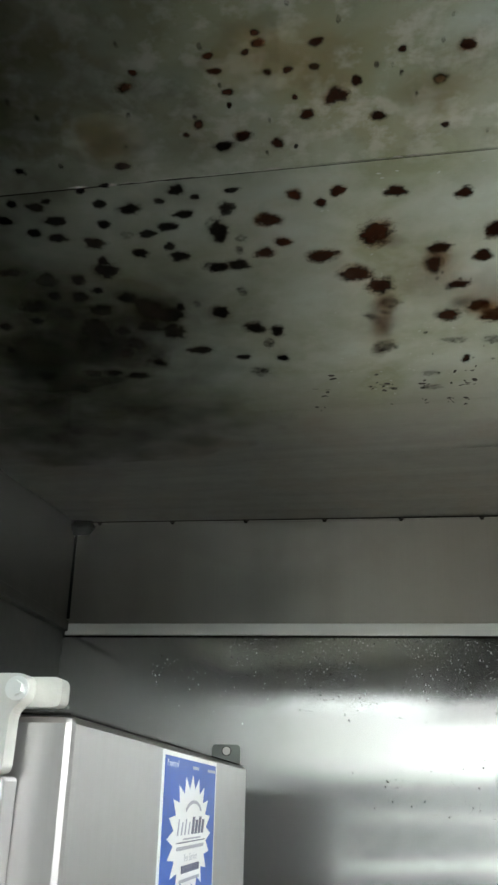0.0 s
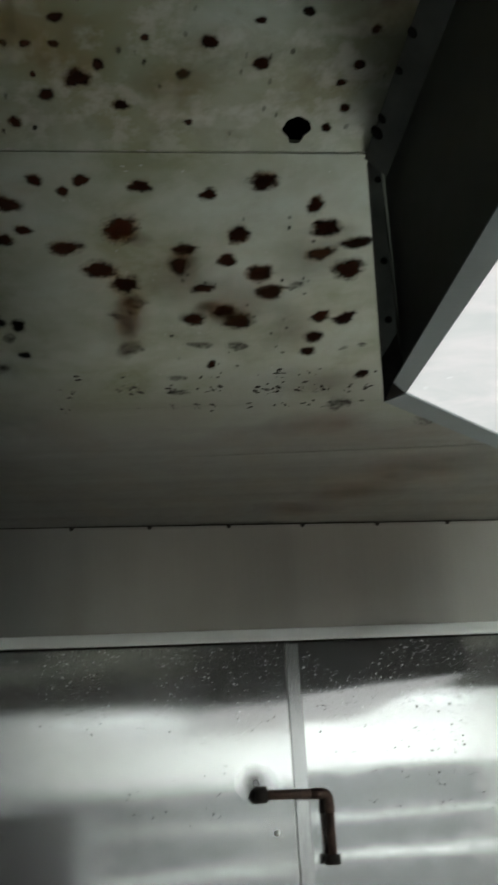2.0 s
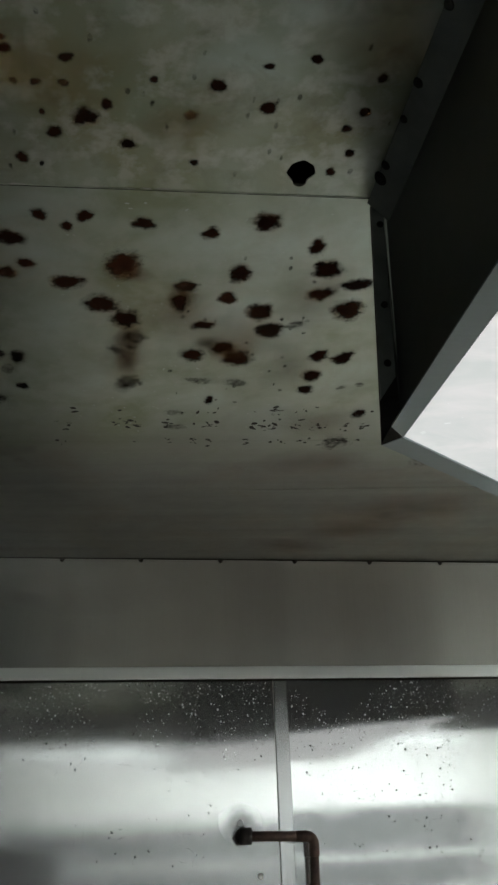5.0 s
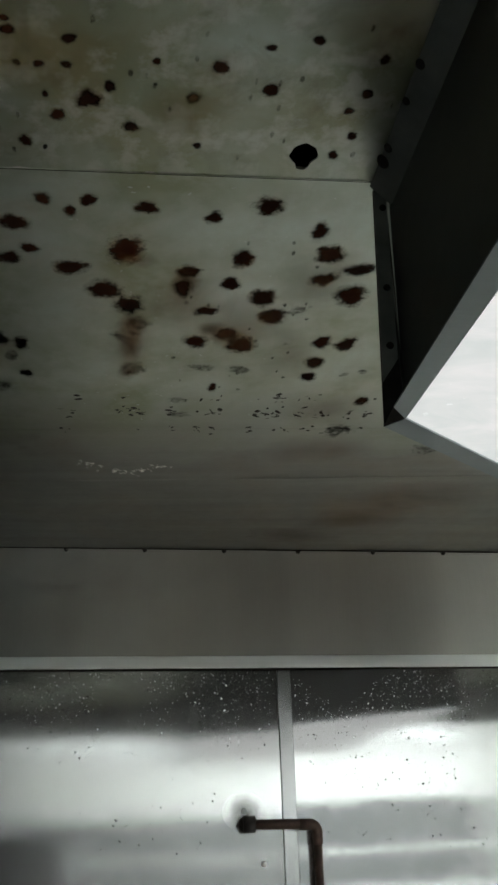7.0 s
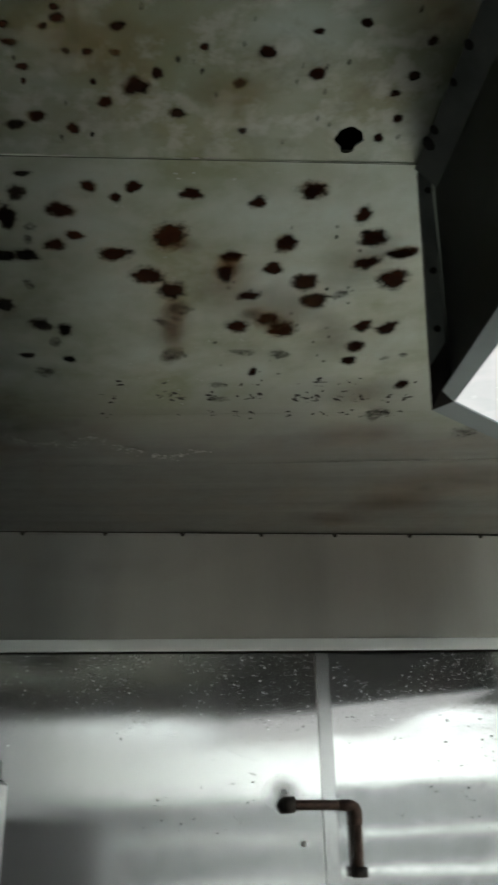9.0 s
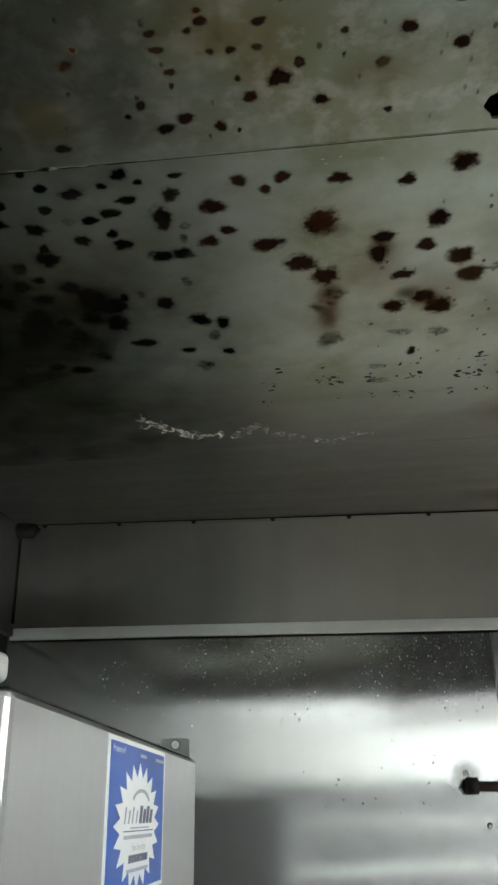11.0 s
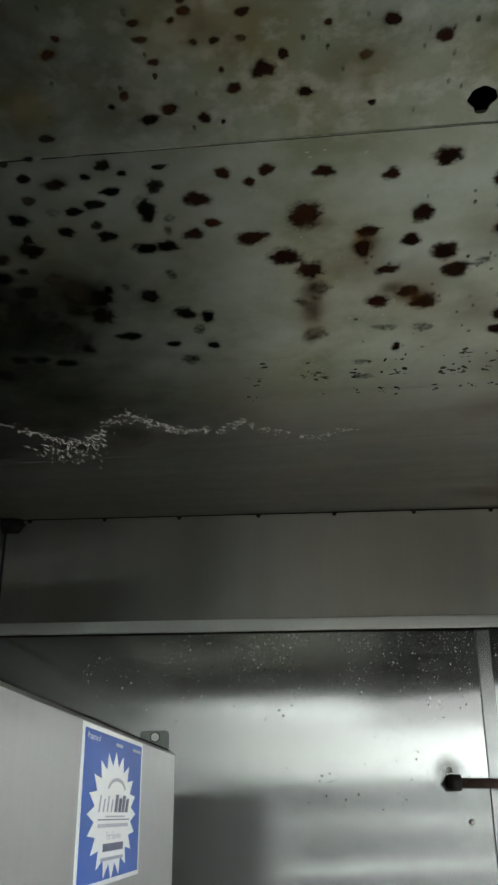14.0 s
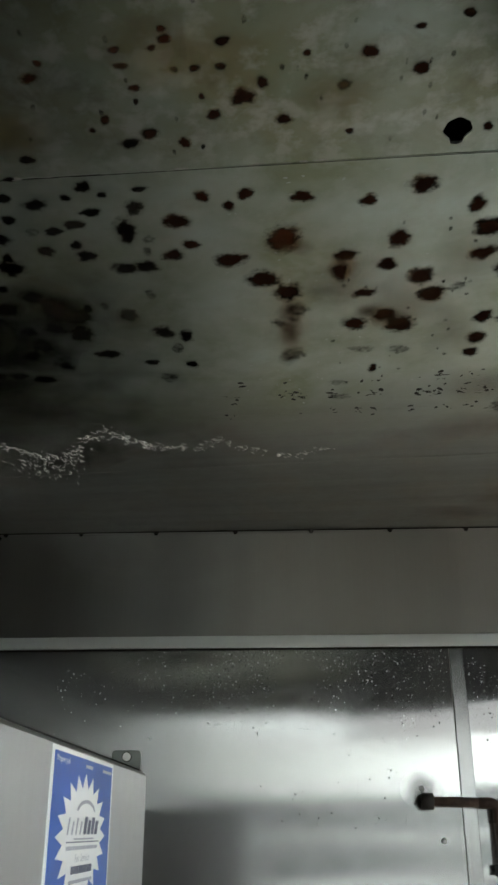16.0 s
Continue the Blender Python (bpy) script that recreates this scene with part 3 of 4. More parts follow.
def rust_blooms(name, spots, sheet_drop, material, grow, label, parent):
    """Ragged thin scabs of rust, one ring of faces each, whose edge the material frays."""
    rng = random.Random(name)
    bm = bmesh.new()
    layer = bm.verts.layers.float.new("reach")
    n = 24
    for x, y, rx, ry in spots:
        lean = rng.uniform(-0.12, 0.12)
        ph = [rng.uniform(0, 6.3) for _ in range(3)]
        lift = rng.uniform(0.0003, 0.0006)
        rings = []
        for f in (0.0, 0.42, 0.68, 1.0):
            ring = []
            for k in range(n if f else 1):
                a = 2 * math.pi * k / n
                wob = 1 + 0.06 * math.sin(2 * a + ph[0]) + 0.06 * math.sin(3 * a + ph[1]) + 0.04 * math.sin(5 * a + ph[2])
                px = x + math.cos(a) * rx / 1000 * grow * f * wob
                py = y + math.sin(a) * max(ry, 3) / 1000 * grow * f * wob + lean * (px - x)
                v = bm.verts.new((px, py, ceil_z(px, py) - sheet_drop - lift))
                v[layer] = f
                ring.append(v)
            rings.append(ring)
        for k in range(n):
            j = (k + 1) % n
            bm.faces.new((rings[0][0], rings[1][j], rings[1][k]))
            for near, outer in zip(rings[1:], rings[2:]):
                bm.faces.new((near[k], near[j], outer[j], outer[k]))
    ob = part(name, bm, material, parent, label)
    return tagged(ob, kind="stuff")


def side(spots, front):
    return [s for s in spots if (s[1] < SEAM_Y + 0.005) == front]


def cluster(seed, cx, cy, sx, sy, n, lo, hi):
    rng = random.Random(seed)
    return [(rng.gauss(cx, sx), rng.gauss(cy, sy), rng.uniform(lo, hi), rng.uniform(lo, hi) * 1.3) for _ in range(n)]


EVERY = RUST_FRONT + RUST_MID + RUST_RIGHT + RUST_FRONT_DIM + RUST_EDGE
BLACK = GRIME_NEAR + GRIME_LEFT + GRIME_FAR + GRIME_CORNER
BLACK += cluster("corner scatter", -0.47, 0.90, 0.05, 0.10, 14, 4, 10)
BLACK = [s for s in BLACK if s[0] > LEFT_X + 0.02]
TINY = [s for s in cluster("pits front", 0.05, 0.57, 0.16, 0.06, 34, 1, 2) + cluster("pits right", 0.22, 0.95, 0.06, 0.16, 44, 1, 2.4) if s[0] < 0.28 and s[1] < 1.2]
rust_blooms("rust_spots", side(EVERY, True), 0.003, RUST, 1.55, "dark brown rust spots", front_sheet)
rust_blooms("rust_spots", side(EVERY, False), 0.0, RUST, 1.55, "dark red-brown rust spots", mid_sheet)
rust_blooms("grime_spots", side(BLACK, True), 0.003, SHADED_GRIME, 1.6, "grime spots blackened for the shade on the left", front_sheet)
rust_blooms("grime_spots", side(BLACK, False), 0.0, SHADED_GRIME, 1.6, "grime spots blackened for the shade on the left", mid_sheet)
rust_blooms("pits", side(TINY, True), 0.003, RUST_SOFT, 1.6, "small corrosion pits", front_sheet)
rust_blooms("pits", side(TINY, False), 0.0, RUST_SOFT, 1.6, "small corrosion pits", mid_sheet)
rust_blooms("rust_streak", [(0.059, 0.952, 14, 22), (0.062, 1.01, 12, 30), (0.058, 1.075, 13, 20), (0.122, 0.862, 13, 22), (0.068, 0.825, 18, 14), (0.160, 0.965, 16, 16), (0.190, 0.985, 18, 20)], 0.00012, RUST_STREAK, 1.6, "orange-brown rust streaks", mid_sheet)
# left-hand shade laid over the ceiling as dark films; names seed their outlines
rust_blooms("soot_film", [(-0.28, 0.95, 75, 75), (-0.37, 1.02, 110, 70), (-0.215, 0.935, 30, 36)], 0.00014, SOOT_SHADE, 1.5, "dark film of soot and shade round the grime spots", mid_sheet)
rust_blooms("grease_film", [(-0.39, 1.08, 225, 375)], 0.0008, LEFT_SHADE, 1.5, "thin dark shade film", mid_sheet)
rust_blooms("grease_film", [(-0.365, 0.50, 225, 215)], 0.0031, LEFT_SHADE, 1.5, "thin dark shade film", front_sheet)
rust_blooms("rust_wash", [(0.058, 1.00, 26, 60), (0.125, 0.90, 40, 60), (0.20, 0.95, 45, 55), (0.27, 0.86, 34, 60), (0.27, 1.03, 34, 50), (0.34, 1.19, 70, 50)], 0.0001, RUST_WASH, 1.5, "thin brown rust wash", mid_sheet)
rust_blooms("rust_wash", [(0.36, 1.33, 90, 50)], 0.0006, RUST_WASH, 1.5, "thin brown rust wash", rear_sheet)
rust_blooms("rust_wash", [(0.51, 1.66, 100, 60), (0.60, 1.54, 110, 60), (0.40, 1.76, 80, 40)], 0.0010, RUST_WASH, 1.5, "thin brown rust wash", back_sheet)
rust_blooms("grease_wash", [(0.25, 0.50, 50, 40), (0.20, 0.42, 70, 45), (-0.02, 0.55, 60, 40), (-0.19, 0.62, 30, 22), (0.10, 0.60, 40, 30)], 0.0031, GREASE_WASH, 1.5, "tan grease stains", front_sheet)
rust_blooms("rust_stains", side(RUST_FAINT, False), 0.0, RUST_SOFT, 1.7, "faint rust stains", mid_sheet)
rust_blooms("grime_stains", GRIME_FAINT, 0.0, RUST_SOFT, 1.7, "faint grey grime stains", mid_sheet)


def flakes(name, places, material, parent, label, rise):
    """Small ragged scabs stuck to the sheet: places of (x, y, z, half length, half width, turn)."""
    bm = bmesh.new()
    rng = random.Random(name)
    for x, y, z, a, b, turn in places:
        ring = []
        for k in range(6):
            q = 2 * math.pi * k / 6
            u, w = a * math.cos(q) * rng.uniform(0.6, 1.1), b * math.sin(q) * rng.uniform(0.6, 1.1)
            ring.append(bm.verts.new((x + u * math.cos(turn) - w * math.sin(turn), y + u * math.sin(turn) + w * math.cos(turn), z)))
        top = bm.verts.new((x, y, z - rise))
        for k in range(6):
            bm.faces.new((ring[k], ring[(k + 1) % 6], top))
    return tagged(part(name, bm, material, parent, label), kind="stuff")


def froth_places():
    """The white tide line: a wandering band of froth with drips hanging towards the back."""
    rng = random.Random("froth")
    line = [(-0.56, 1.22), (-0.453, 1.25), (-0.39, 1.335), (-0.345, 1.37), (-0.30, 1.36), (-0.255, 1.30), (-0.227, 1.281), (-0.19, 1.33), (-0.149, 1.362), (-0.10, 1.365), (-0.065, 1.35), (-0.054, 1.335), (-0.02, 1.372), (0.018, 1.398), (0.05, 1.42), (0.075, 1.423), (0.10, 1.40), (0.131, 1.39)]
    out = []
    for (x0, y0), (x1, y1) in zip(line, line[1:]):
        n = int(95 * math.hypot(x1 - x0, y1 - y0) / 0.1) if x1 < 0 else 14
        for _ in range(n):
            u = rng.random()
            x, y = x0 + u * (x1 - x0) + rng.gauss(0, 0.005), y0 + u * (y1 - y0) + rng.gauss(0, 0.009)
            if noise.noise(Vector((x * 60, y * 60, 2))) < -0.12:
                continue
            out.append((x, y, ceil_z(x, y) - 0.0018, rng.uniform(0.0015, 0.0075), rng.uniform(0.0005, 0.0017), rng.gauss(0.6, 0.7)))
    for _ in range(120):
        x = rng.gauss(-0.35, 0.035)
        y = 1.37 + abs(rng.gauss(0, 0.05))
        out.append((x, y, ceil_z(x, y) - 0.0020, rng.uniform(0.0006, 0.0018), rng.uniform(0.003, 0.011), rng.gauss(0, 0.35)))
    return out


def froth(lo, hi, label):
    ob = flakes("water_froth", [p for p in froth_places() if lo <= p[0] < hi], MINERAL, None, label, 0.0014)
    return tagged(ob, label, "froth", "froth along the fold")


froth_right = froth(-0.02, 0.30, "thin broken line of white froth under the hood ceiling")
froth_mid = froth(-0.24, -0.02, "curled line of white froth under the hood ceiling")
froth_left = froth(-0.70, -0.24, "white froth with short drips under the hood ceiling")


def fleck_places():
    rng = random.Random("flecks")
    out = []
    for _ in range(230):
        x = rng.uniform(-0.08, 0.42)
        if noise.noise(Vector((x * 25, 5, 1))) < -0.05 or (x < 0.05 and rng.random() < 0.6):
            continue
        y = rng.choice((1.15, 1.19, 1.195, 1.20, 1.25)) + rng.gauss(0, 0.007) + 0.02 * (x - 0.1)
        out.append((x, y, ceil_z(x, y) - 0.0003, abs(rng.gauss(0.002, 0.003)) + 0.001, rng.uniform(0.0008, 0.0048), rng.gauss(0, 0.6)))
    return out


rng = random.Random("chips")
chips = [(x, SEAM_Y - 0.001 + rng.gauss(0, 0.0012), ceil_z(x, SEAM_Y) - 0.0034, rng.uniform(0.003, 0.012), rng.uniform(0.0005, 0.0011), rng.gauss(0, 0.04)) for x in (rng.uniform(-0.25, 0.12) for _ in range(26))]
flakes("sealant_chips", chips, MINERAL, front_sheet, "pale chips of old sealant along the seam", 0.0006)
rng = random.Random("blisters")
blisters = [(x, y, ceil_z(x, y) - 0.00005, rng.uniform(0.0010, 0.0034), rng.uniform(0.0006, 0.0016), rng.gauss(0, 0.5)) for x, y in ((rng.gauss(0.12, 0.085), rng.uniform(0.70, 1.22)) for _ in range(130)) if x < 0.275]
flakes("paint_blisters", blisters, SHEET_PALE, mid_sheet, "small pale blisters on the sheet", 0.0002)
flakes("corrosion_flecks", fleck_places(), FLECK, mid_sheet, "dark corrosion flecks along the fold", 0.0003)
thing("back_seam", prism([(x, y, ceil_z(x, y) - 0.0016) for x, y in ((0.21, 1.4538), (1.2, 1.4538), (1.2, 1.4549), (0.21, 1.4549))], (0, 0, 0.0009)), PANEL_STEEL, "thin bright seam in the back sheet", "seam", "structure")

# ---- back wall below the hood ----
wall_left = thing("wall_cladding_left", box(-0.759, 0.371, WALL_Y, 1.868, 0.9, LIP_LOW - 0.0045), WALL_STEEL, "polished stainless steel wall sheet with water spots", "wall cladding", "structure")
thing("wall_cladding_right", prism([(0.3995, WALL_Y + 0.003, 0.9), (0.3995, WALL_Y - 0.0035, LIP_LOW - 0.0045), (0.3995, 1.868, LIP_LOW - 0.0045), (0.3995, 1.868, 0.9)], (2.2, 0, 0)), WALL_STEEL_BRIGHT, "polished stainless steel wall sheet leaning slightly forward", "wall cladding", "structure")
thing("joint_strip", box(0.372, 0.399, WALL_Y - 0.0040, 1.868, 0.9, LIP_LOW - 0.0045, 0.0008), JOINT_STEEL, "narrow steel strip covering the sheets' joint", "trim", "structure")
thing("joint_shadow", box(0.3711, 0.3718, WALL_Y - 0.0005, 1.866, 0.9, LIP_LOW - 0.0046), PANEL_STEEL, "dark dirty line beside the joint strip", "trim", "structure")
thing("wall_west_cladding", box(LEFT_X - 0.02, LEFT_X - 0.006, FRONT_Y, WALL_Y - 0.0005, 0.0, LIP_LOW + 0.007), SHADED_STEEL, "dull steel sheet on the end wall", "wall cladding", "structure")

def wall_spots(seed, count, low, high, crowd, big):
    """Drops of water spattered over the steel, thickest under the hood lip."""
    rng = random.Random(seed)
    bm = bmesh.new()
    n = 0
    while n < count:
        x = rng.uniform(-0.42, 1.0)
        z = 1.935 - abs(rng.gauss(0, 0.065)) if rng.random() < crowd else rng.uniform(low, high)
        if z < low:
            continue
        if 0.365 < x < 0.405 or (x < -0.12 and rng.random() < 0.5) or noise.noise(Vector((x * 7, 3, z * 9))) < -0.22:
            continue
        r = big * (rng.uniform(0.0003, 0.0008) if rng.random() < 0.9 else rng.uniform(0.0008, 0.0015))
        ring = [bm.verts.new((x + r * math.cos(a), WALL_Y - (0.0001 if x < 0.39 else 0.0034), z + r * math.sin(a) * 1.25)) for a in (2 * math.pi * k / 6 for k in range(6))]
        top = bm.verts.new((x, WALL_Y - r * 0.55 - (0 if x < 0.39 else 0.0033), z - r * 0.2))
        for k in range(6):
            bm.faces.new((ring[k], top, ring[(k + 1) % 6]))
        n += 1
    bmesh.ops.recalc_face_normals(bm, faces=bm.faces[:])
    return bm


tagged(part("water_drops", wall_spots("water", 900, 1.80, 1.93, 0.8, 1.7), WATER_SPOT, wall_left, "small clear water drops"), kind="stuff")
# glints and dark sides of the drops, put into pale and dark colours
tagged(part("drop_glints", wall_spots("dried", 1300, 1.74, 1.93, 0.78, 1.3), DROP_GLINTS, wall_left, "pale water drop glints"), kind="stuff")
tagged(part("drop_specks", wall_spots("specks", 1700, 1.60, 1.93, 0.2, 1.15), FLECK, wall_left, "small drops coloured dark, as against bright steel"), kind="stuff")


def wall_blotch(x, z, rx, rz, y):
    bm = bmesh.new()
    layer = bm.verts.layers.float.new("reach")
    mid = bm.verts.new((x, y, z))
    mid[layer] = 0.0
    ring = []
    for k in range(28):
        a = 2 * math.pi * k / 28
        v = bm.verts.new((x + rx * math.cos(a), y, z + rz * math.sin(a)))
        v[layer] = 1.0
        ring.append(v)
    for k in range(28):
        bm.faces.new((mid, ring[k], ring[(k + 1) % 28]))
    return bm


part("blotch", wall_blotch(0.298, 1.672, 0.042, 0.036, WALL_Y - 0.0004), BLOTCH, wall_left, "dull grey blotch above the pipe")
screw = dome_into(bmesh.new(), (0.3328, WALL_Y, 1.581), (0, -1, 0), 0.0058, 0.004)
thing("wall_screw", screw, LIP_STEEL, "bright screw head in the steel wall", "screw")

# ---- pipe ----
PZ, PY = 1.6495, WALL_Y - 0.028
pipe = tagged(new("wall_pipe"), "rusty iron pipe stub bent down from the steel wall", "pipe")
pipe.location = (0.301, WALL_Y, PZ)


def local(parent, bm):
    bmesh.ops.translate(bm, verts=bm.verts[:], vec=-parent.location)
    return bm


bend = [(0.4185 + 0.0135 * math.sin(a), PY, PZ - 0.003 - 0.0135 * (1 - math.cos(a))) for a in (radians(10 * k) for k in range(10))]
smooth(part("horizontal_pipe", local(pipe, tube_along(bmesh.new(), [(0.303, PY, PZ), (0.36, PY, PZ - 0.001), (0.42, PY, PZ - 0.003)], 0.0087)), PIPE_IRON, pipe, "brown rusted pipe"))
smooth(part("elbow", local(pipe, tube_along(bmesh.new(), [(0.398, PY, PZ - 0.0025)] + bend + [(0.432, PY, PZ - 0.038)], 0.0100)), PIPE_IRON, pipe, "rusty elbow"))
smooth(part("drop_pipe", local(pipe, tube_along(bmesh.new(), [(0.432, PY, PZ - 0.02), (0.4312, PY, 1.536)], 0.0082)), PIPE_IRON, pipe, "reddish rusted pipe"))
smooth(part("end_collar", local(pipe, tube_along(bmesh.new(), [(0.4312, PY, 1.540), (0.4311, PY, 1.5225)], 0.0148, 8)), PIPE_DARK, pipe, "dark end collar"))
bm = tube_along(bmesh.new(), [(0.299, WALL_Y, PZ), (0.299, PY + 0.004, PZ)], 0.0145, 8)
smooth(part("wall_socket", local(pipe, bm), PIPE_DARK, pipe, "black corroded socket at the wall"))
bm = tube_along(bmesh.new(), [(0.292, PY, PZ), (0.314, PY, PZ)], 0.0150, 12)
smooth(part("wall_elbow", local(pipe, bm), PIPE_DARK, pipe, "black corroded fitting"))

# ---- duct box with its lit underside ----
duct = tagged(new("light_duct"), "dark steel duct box with a lit white underside", "duct")
DZ = 1.9355
A0, A1, A2, A3 = (0.300, FRONT_Y + 0.03), (0.2985, 0.6945), (0.99, 1.2197), (0.99, FRONT_Y + 0.03)
O0, O1, O2 = (0.2790, FRONT_Y + 0.03), (0.2800, 0.6990), (0.98, 1.227)


def wall_between(a, b, z0, t=0.0015):
    d = Vector((b[0] - a[0], b[1] - a[1], 0)).normalized()
    inn = Vector((d.y, -d.x, 0)) * t
    pts = [(a[0], a[1], z0), (b[0], b[1], z0), (b[0], b[1], ceil_z(*b) - 0.004), (a[0], a[1], ceil_z(*a) - 0.004)]
    return prism(pts, inn)


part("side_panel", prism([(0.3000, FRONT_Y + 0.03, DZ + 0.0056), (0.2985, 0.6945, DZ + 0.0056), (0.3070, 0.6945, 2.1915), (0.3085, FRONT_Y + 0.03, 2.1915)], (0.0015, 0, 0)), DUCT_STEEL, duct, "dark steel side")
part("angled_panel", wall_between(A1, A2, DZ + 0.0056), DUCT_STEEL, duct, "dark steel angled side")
part("far_panel", wall_between(A2, A3, DZ + 0.0056), DUCT_STEEL, duct)
part("front_panel", wall_between(A3, A0, DZ + 0.0056), DUCT_STEEL, duct)
flat = lambda pts, z, t: prism([(x, y, z) for x, y in pts], (0, 0, t))
part("side_flange", flat([O0, (0.2775, 0.6610), (0.2937, 0.6815), (0.318, FRONT_Y + 0.03)], DZ, 0.0016), FLANGE_STEEL, duct, "blue-grey steel flange")
part("angled_flange", flat([O1, O2, A2, (0.2940, 0.6820)], DZ + 0.0003, 0.0016), FLANGE_STEEL, duct, "blue-grey steel flange")
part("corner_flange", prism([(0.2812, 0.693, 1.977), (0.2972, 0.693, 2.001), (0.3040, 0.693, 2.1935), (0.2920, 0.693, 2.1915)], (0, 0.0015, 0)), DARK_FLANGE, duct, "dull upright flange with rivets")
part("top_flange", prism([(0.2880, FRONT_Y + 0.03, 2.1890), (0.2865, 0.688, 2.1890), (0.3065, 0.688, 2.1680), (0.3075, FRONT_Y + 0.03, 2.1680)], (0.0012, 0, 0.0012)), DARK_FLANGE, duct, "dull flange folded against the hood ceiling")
for fy, fr in ((0.650, 0.0075), (0.632, 0.005), (0.575, 0.004), (0.535, 0.005), (0.46, 0.005), (0.36, 0.005), (0.26, 0.005)):
    part("flange_rivet", dome_into(bmesh.new(), (0.2895, fy, 2.1868), (-0.72, 0, -0.69), fr, 0.0025, 12), SEALANT, duct, "black greasy rivet")
part("corner_post", prism([(0.2788, 0.6948, 1.9362), (0.3000, 0.6948, 1.9362), (0.3040, 0.6948, 2.1925), (0.2915, 0.6948, 2.1905)], (0, 0.002, 0)), SEALANT, duct, "dark corner plate")
for rz in (2.168, 2.076, 2.014):
    part("rivet", dome_into(bmesh.new(), (0.2945 + (rz - 2.085) * 0.05, 0.693, rz), (0, -1, 0), 0.0036, 0.003), SEALANT, duct, "black rivet")
# dark plate in place of the shaded inside seen through the notch
part("corner_notch", flat([(0.2770, 0.6580), (0.2937, 0.6816), (0.2795, 0.7000)], DZ + 0.0009, 0.0008), SEALANT, duct, "dark plate for the shade in the notch between the flanges")
part("diffuser", flat([(0.3085, FRONT_Y + 0.031), (0.2905, 0.6650), (0.2925, 0.6835), (0.3050, 0.6960), (0.985, 1.212), (0.985, FRONT_Y + 0.035)], DZ + 0.0022, 0.003), BOX_GLOW, duct, "glowing white panel")

# ---- tall steel panel with a service sticker ----
cabinet = tagged(new("steel_cabinet"), "tall brushed stainless steel cabinet with hinge bracket and blue sticker", "cabinet")
# width beyond the post is unseen, chosen to keep light off the left ceiling
BX0, BX1, BY0, BY1, BZ = -0.420, -0.088, 0.378, 0.921, 1.652
part("body", box(BX0, BX1, BY0, BY1, 0.0, BZ, 0.0035), BOX_STEEL, cabinet)
part("cap", box(BX0 + 0.003, BX1 - 0.003, BY0 + 0.004, BY1 - 0.003, BZ, BZ + 0.0011), SEALANT, cabinet, "thin dark strip along the top edge")


def rounded(points, r, axis, thick, n=5):
    """A plate from a polygon with rounded corners. axis: 'y' takes points as (x, z), 'x' as (y, z)."""
    out = []
    m = len(points)
    for i, p in enumerate(points):
        p, a, b = Vector(p), Vector(points[i - 1]), Vector(points[(i + 1) % m])
        d0, d1 = (a - p), (b - p)
        k = min(r, d0.length * 0.45, d1.length * 0.45)
        s, e = p + d0.normalized() * k, p + d1.normalized() * k
        for j in range(n + 1):
            u = j / n
            out.append(s * (1 - u) ** 2 + p * 2 * u * (1 - u) + e * u * u)
    if axis[0] == "y":
        return prism([(q[0], axis[1], q[1]) for q in out], (0, thick, 0))
    return prism([(axis[1], q[0], q[1]) for q in out], (thick, 0, 0))


lug = part("hinge_lug", rounded([(-0.118, 1.6545), (-0.0925, 1.6545), (-0.0925, 1.667), (-0.118, 1.667)], 0.004, ("y", 0.372), 0.010), BRACKET_STEEL, cabinet, "pale rounded hinge lug")
part("hinge_arm", rounded([(-0.1255, 1.627), (-0.1105, 1.627), (-0.1100, 1.652), (-0.104, 1.657), (-0.104, 1.667), (-0.1255, 1.667)], 0.004, ("y", 0.360), 0.011), BRACKET_STEEL, cabinet, "pale rounded hinge arm")
bm = disc_into(bmesh.new(), (-0.1075, 0.3598, 1.6607), (0, -1, 0), 0.0050, 0.0016, 20)
disc_into(bm, (-0.1075, 0.3582, 1.6607), (0, -1, 0), 0.0032, 0.0022, 6)
part("bolt", bm, LIP_STEEL, cabinet, "pale hexagon bolt head")
part("arm_post", box(-0.1265, -0.1095, 0.3605, 0.3775, 0.0, 1.6265, 0.002), BOX_STEEL, cabinet, "grey steel post under the arm")
part("rear_tab", rounded([(-0.1238, 1.640), (-0.0950, 1.640), (-0.0950, 1.6727), (-0.1238, 1.6727)], 0.005, ("y", 0.9235), 0.003), DULL_FLANGE, cabinet, "small pale mounting tab")
bm = disc_into(bmesh.new(), (-0.1088, 0.9235, 1.6665), (0, -1, 0), 0.0040, 0.0012, 16)
disc_into(bm, (-0.1088, 0.9223, 1.6665), (0, -1, 0), 0.0026, 0.002, 6)
part("tab_washer", disc_into(bmesh.new(), (-0.1088, 0.9234, 1.6665), (0, -1, 0), 0.0049, 0.0006, 18), PIPE_DARK, cabinet, "dark grimy washer")
part("tab_bolt", bm, BRACKET_STEEL, cabinet, "bright bolt")

# sticker on the cabinet's side, in the plane x = const
sticker = tagged(new("service_sticker"), "blue and white service sticker with a starburst on the cabinet", "sticker")
SX = BX1
SY0, SY1, SZ0, SZ1 = 0.551, 0.744, 1.556, 1.648
SCY, SCZ = 0.645, 1.597


def side_plate(y0, y1, z0, z1, lift, t=0.0003):
    return box(SX + lift, SX + lift + t, y0, y1, z0, z1)


part("backing", side_plate(SY0, SY1, SZ0, SZ1, 0.0001), WHITE, sticker, "white vinyl border")
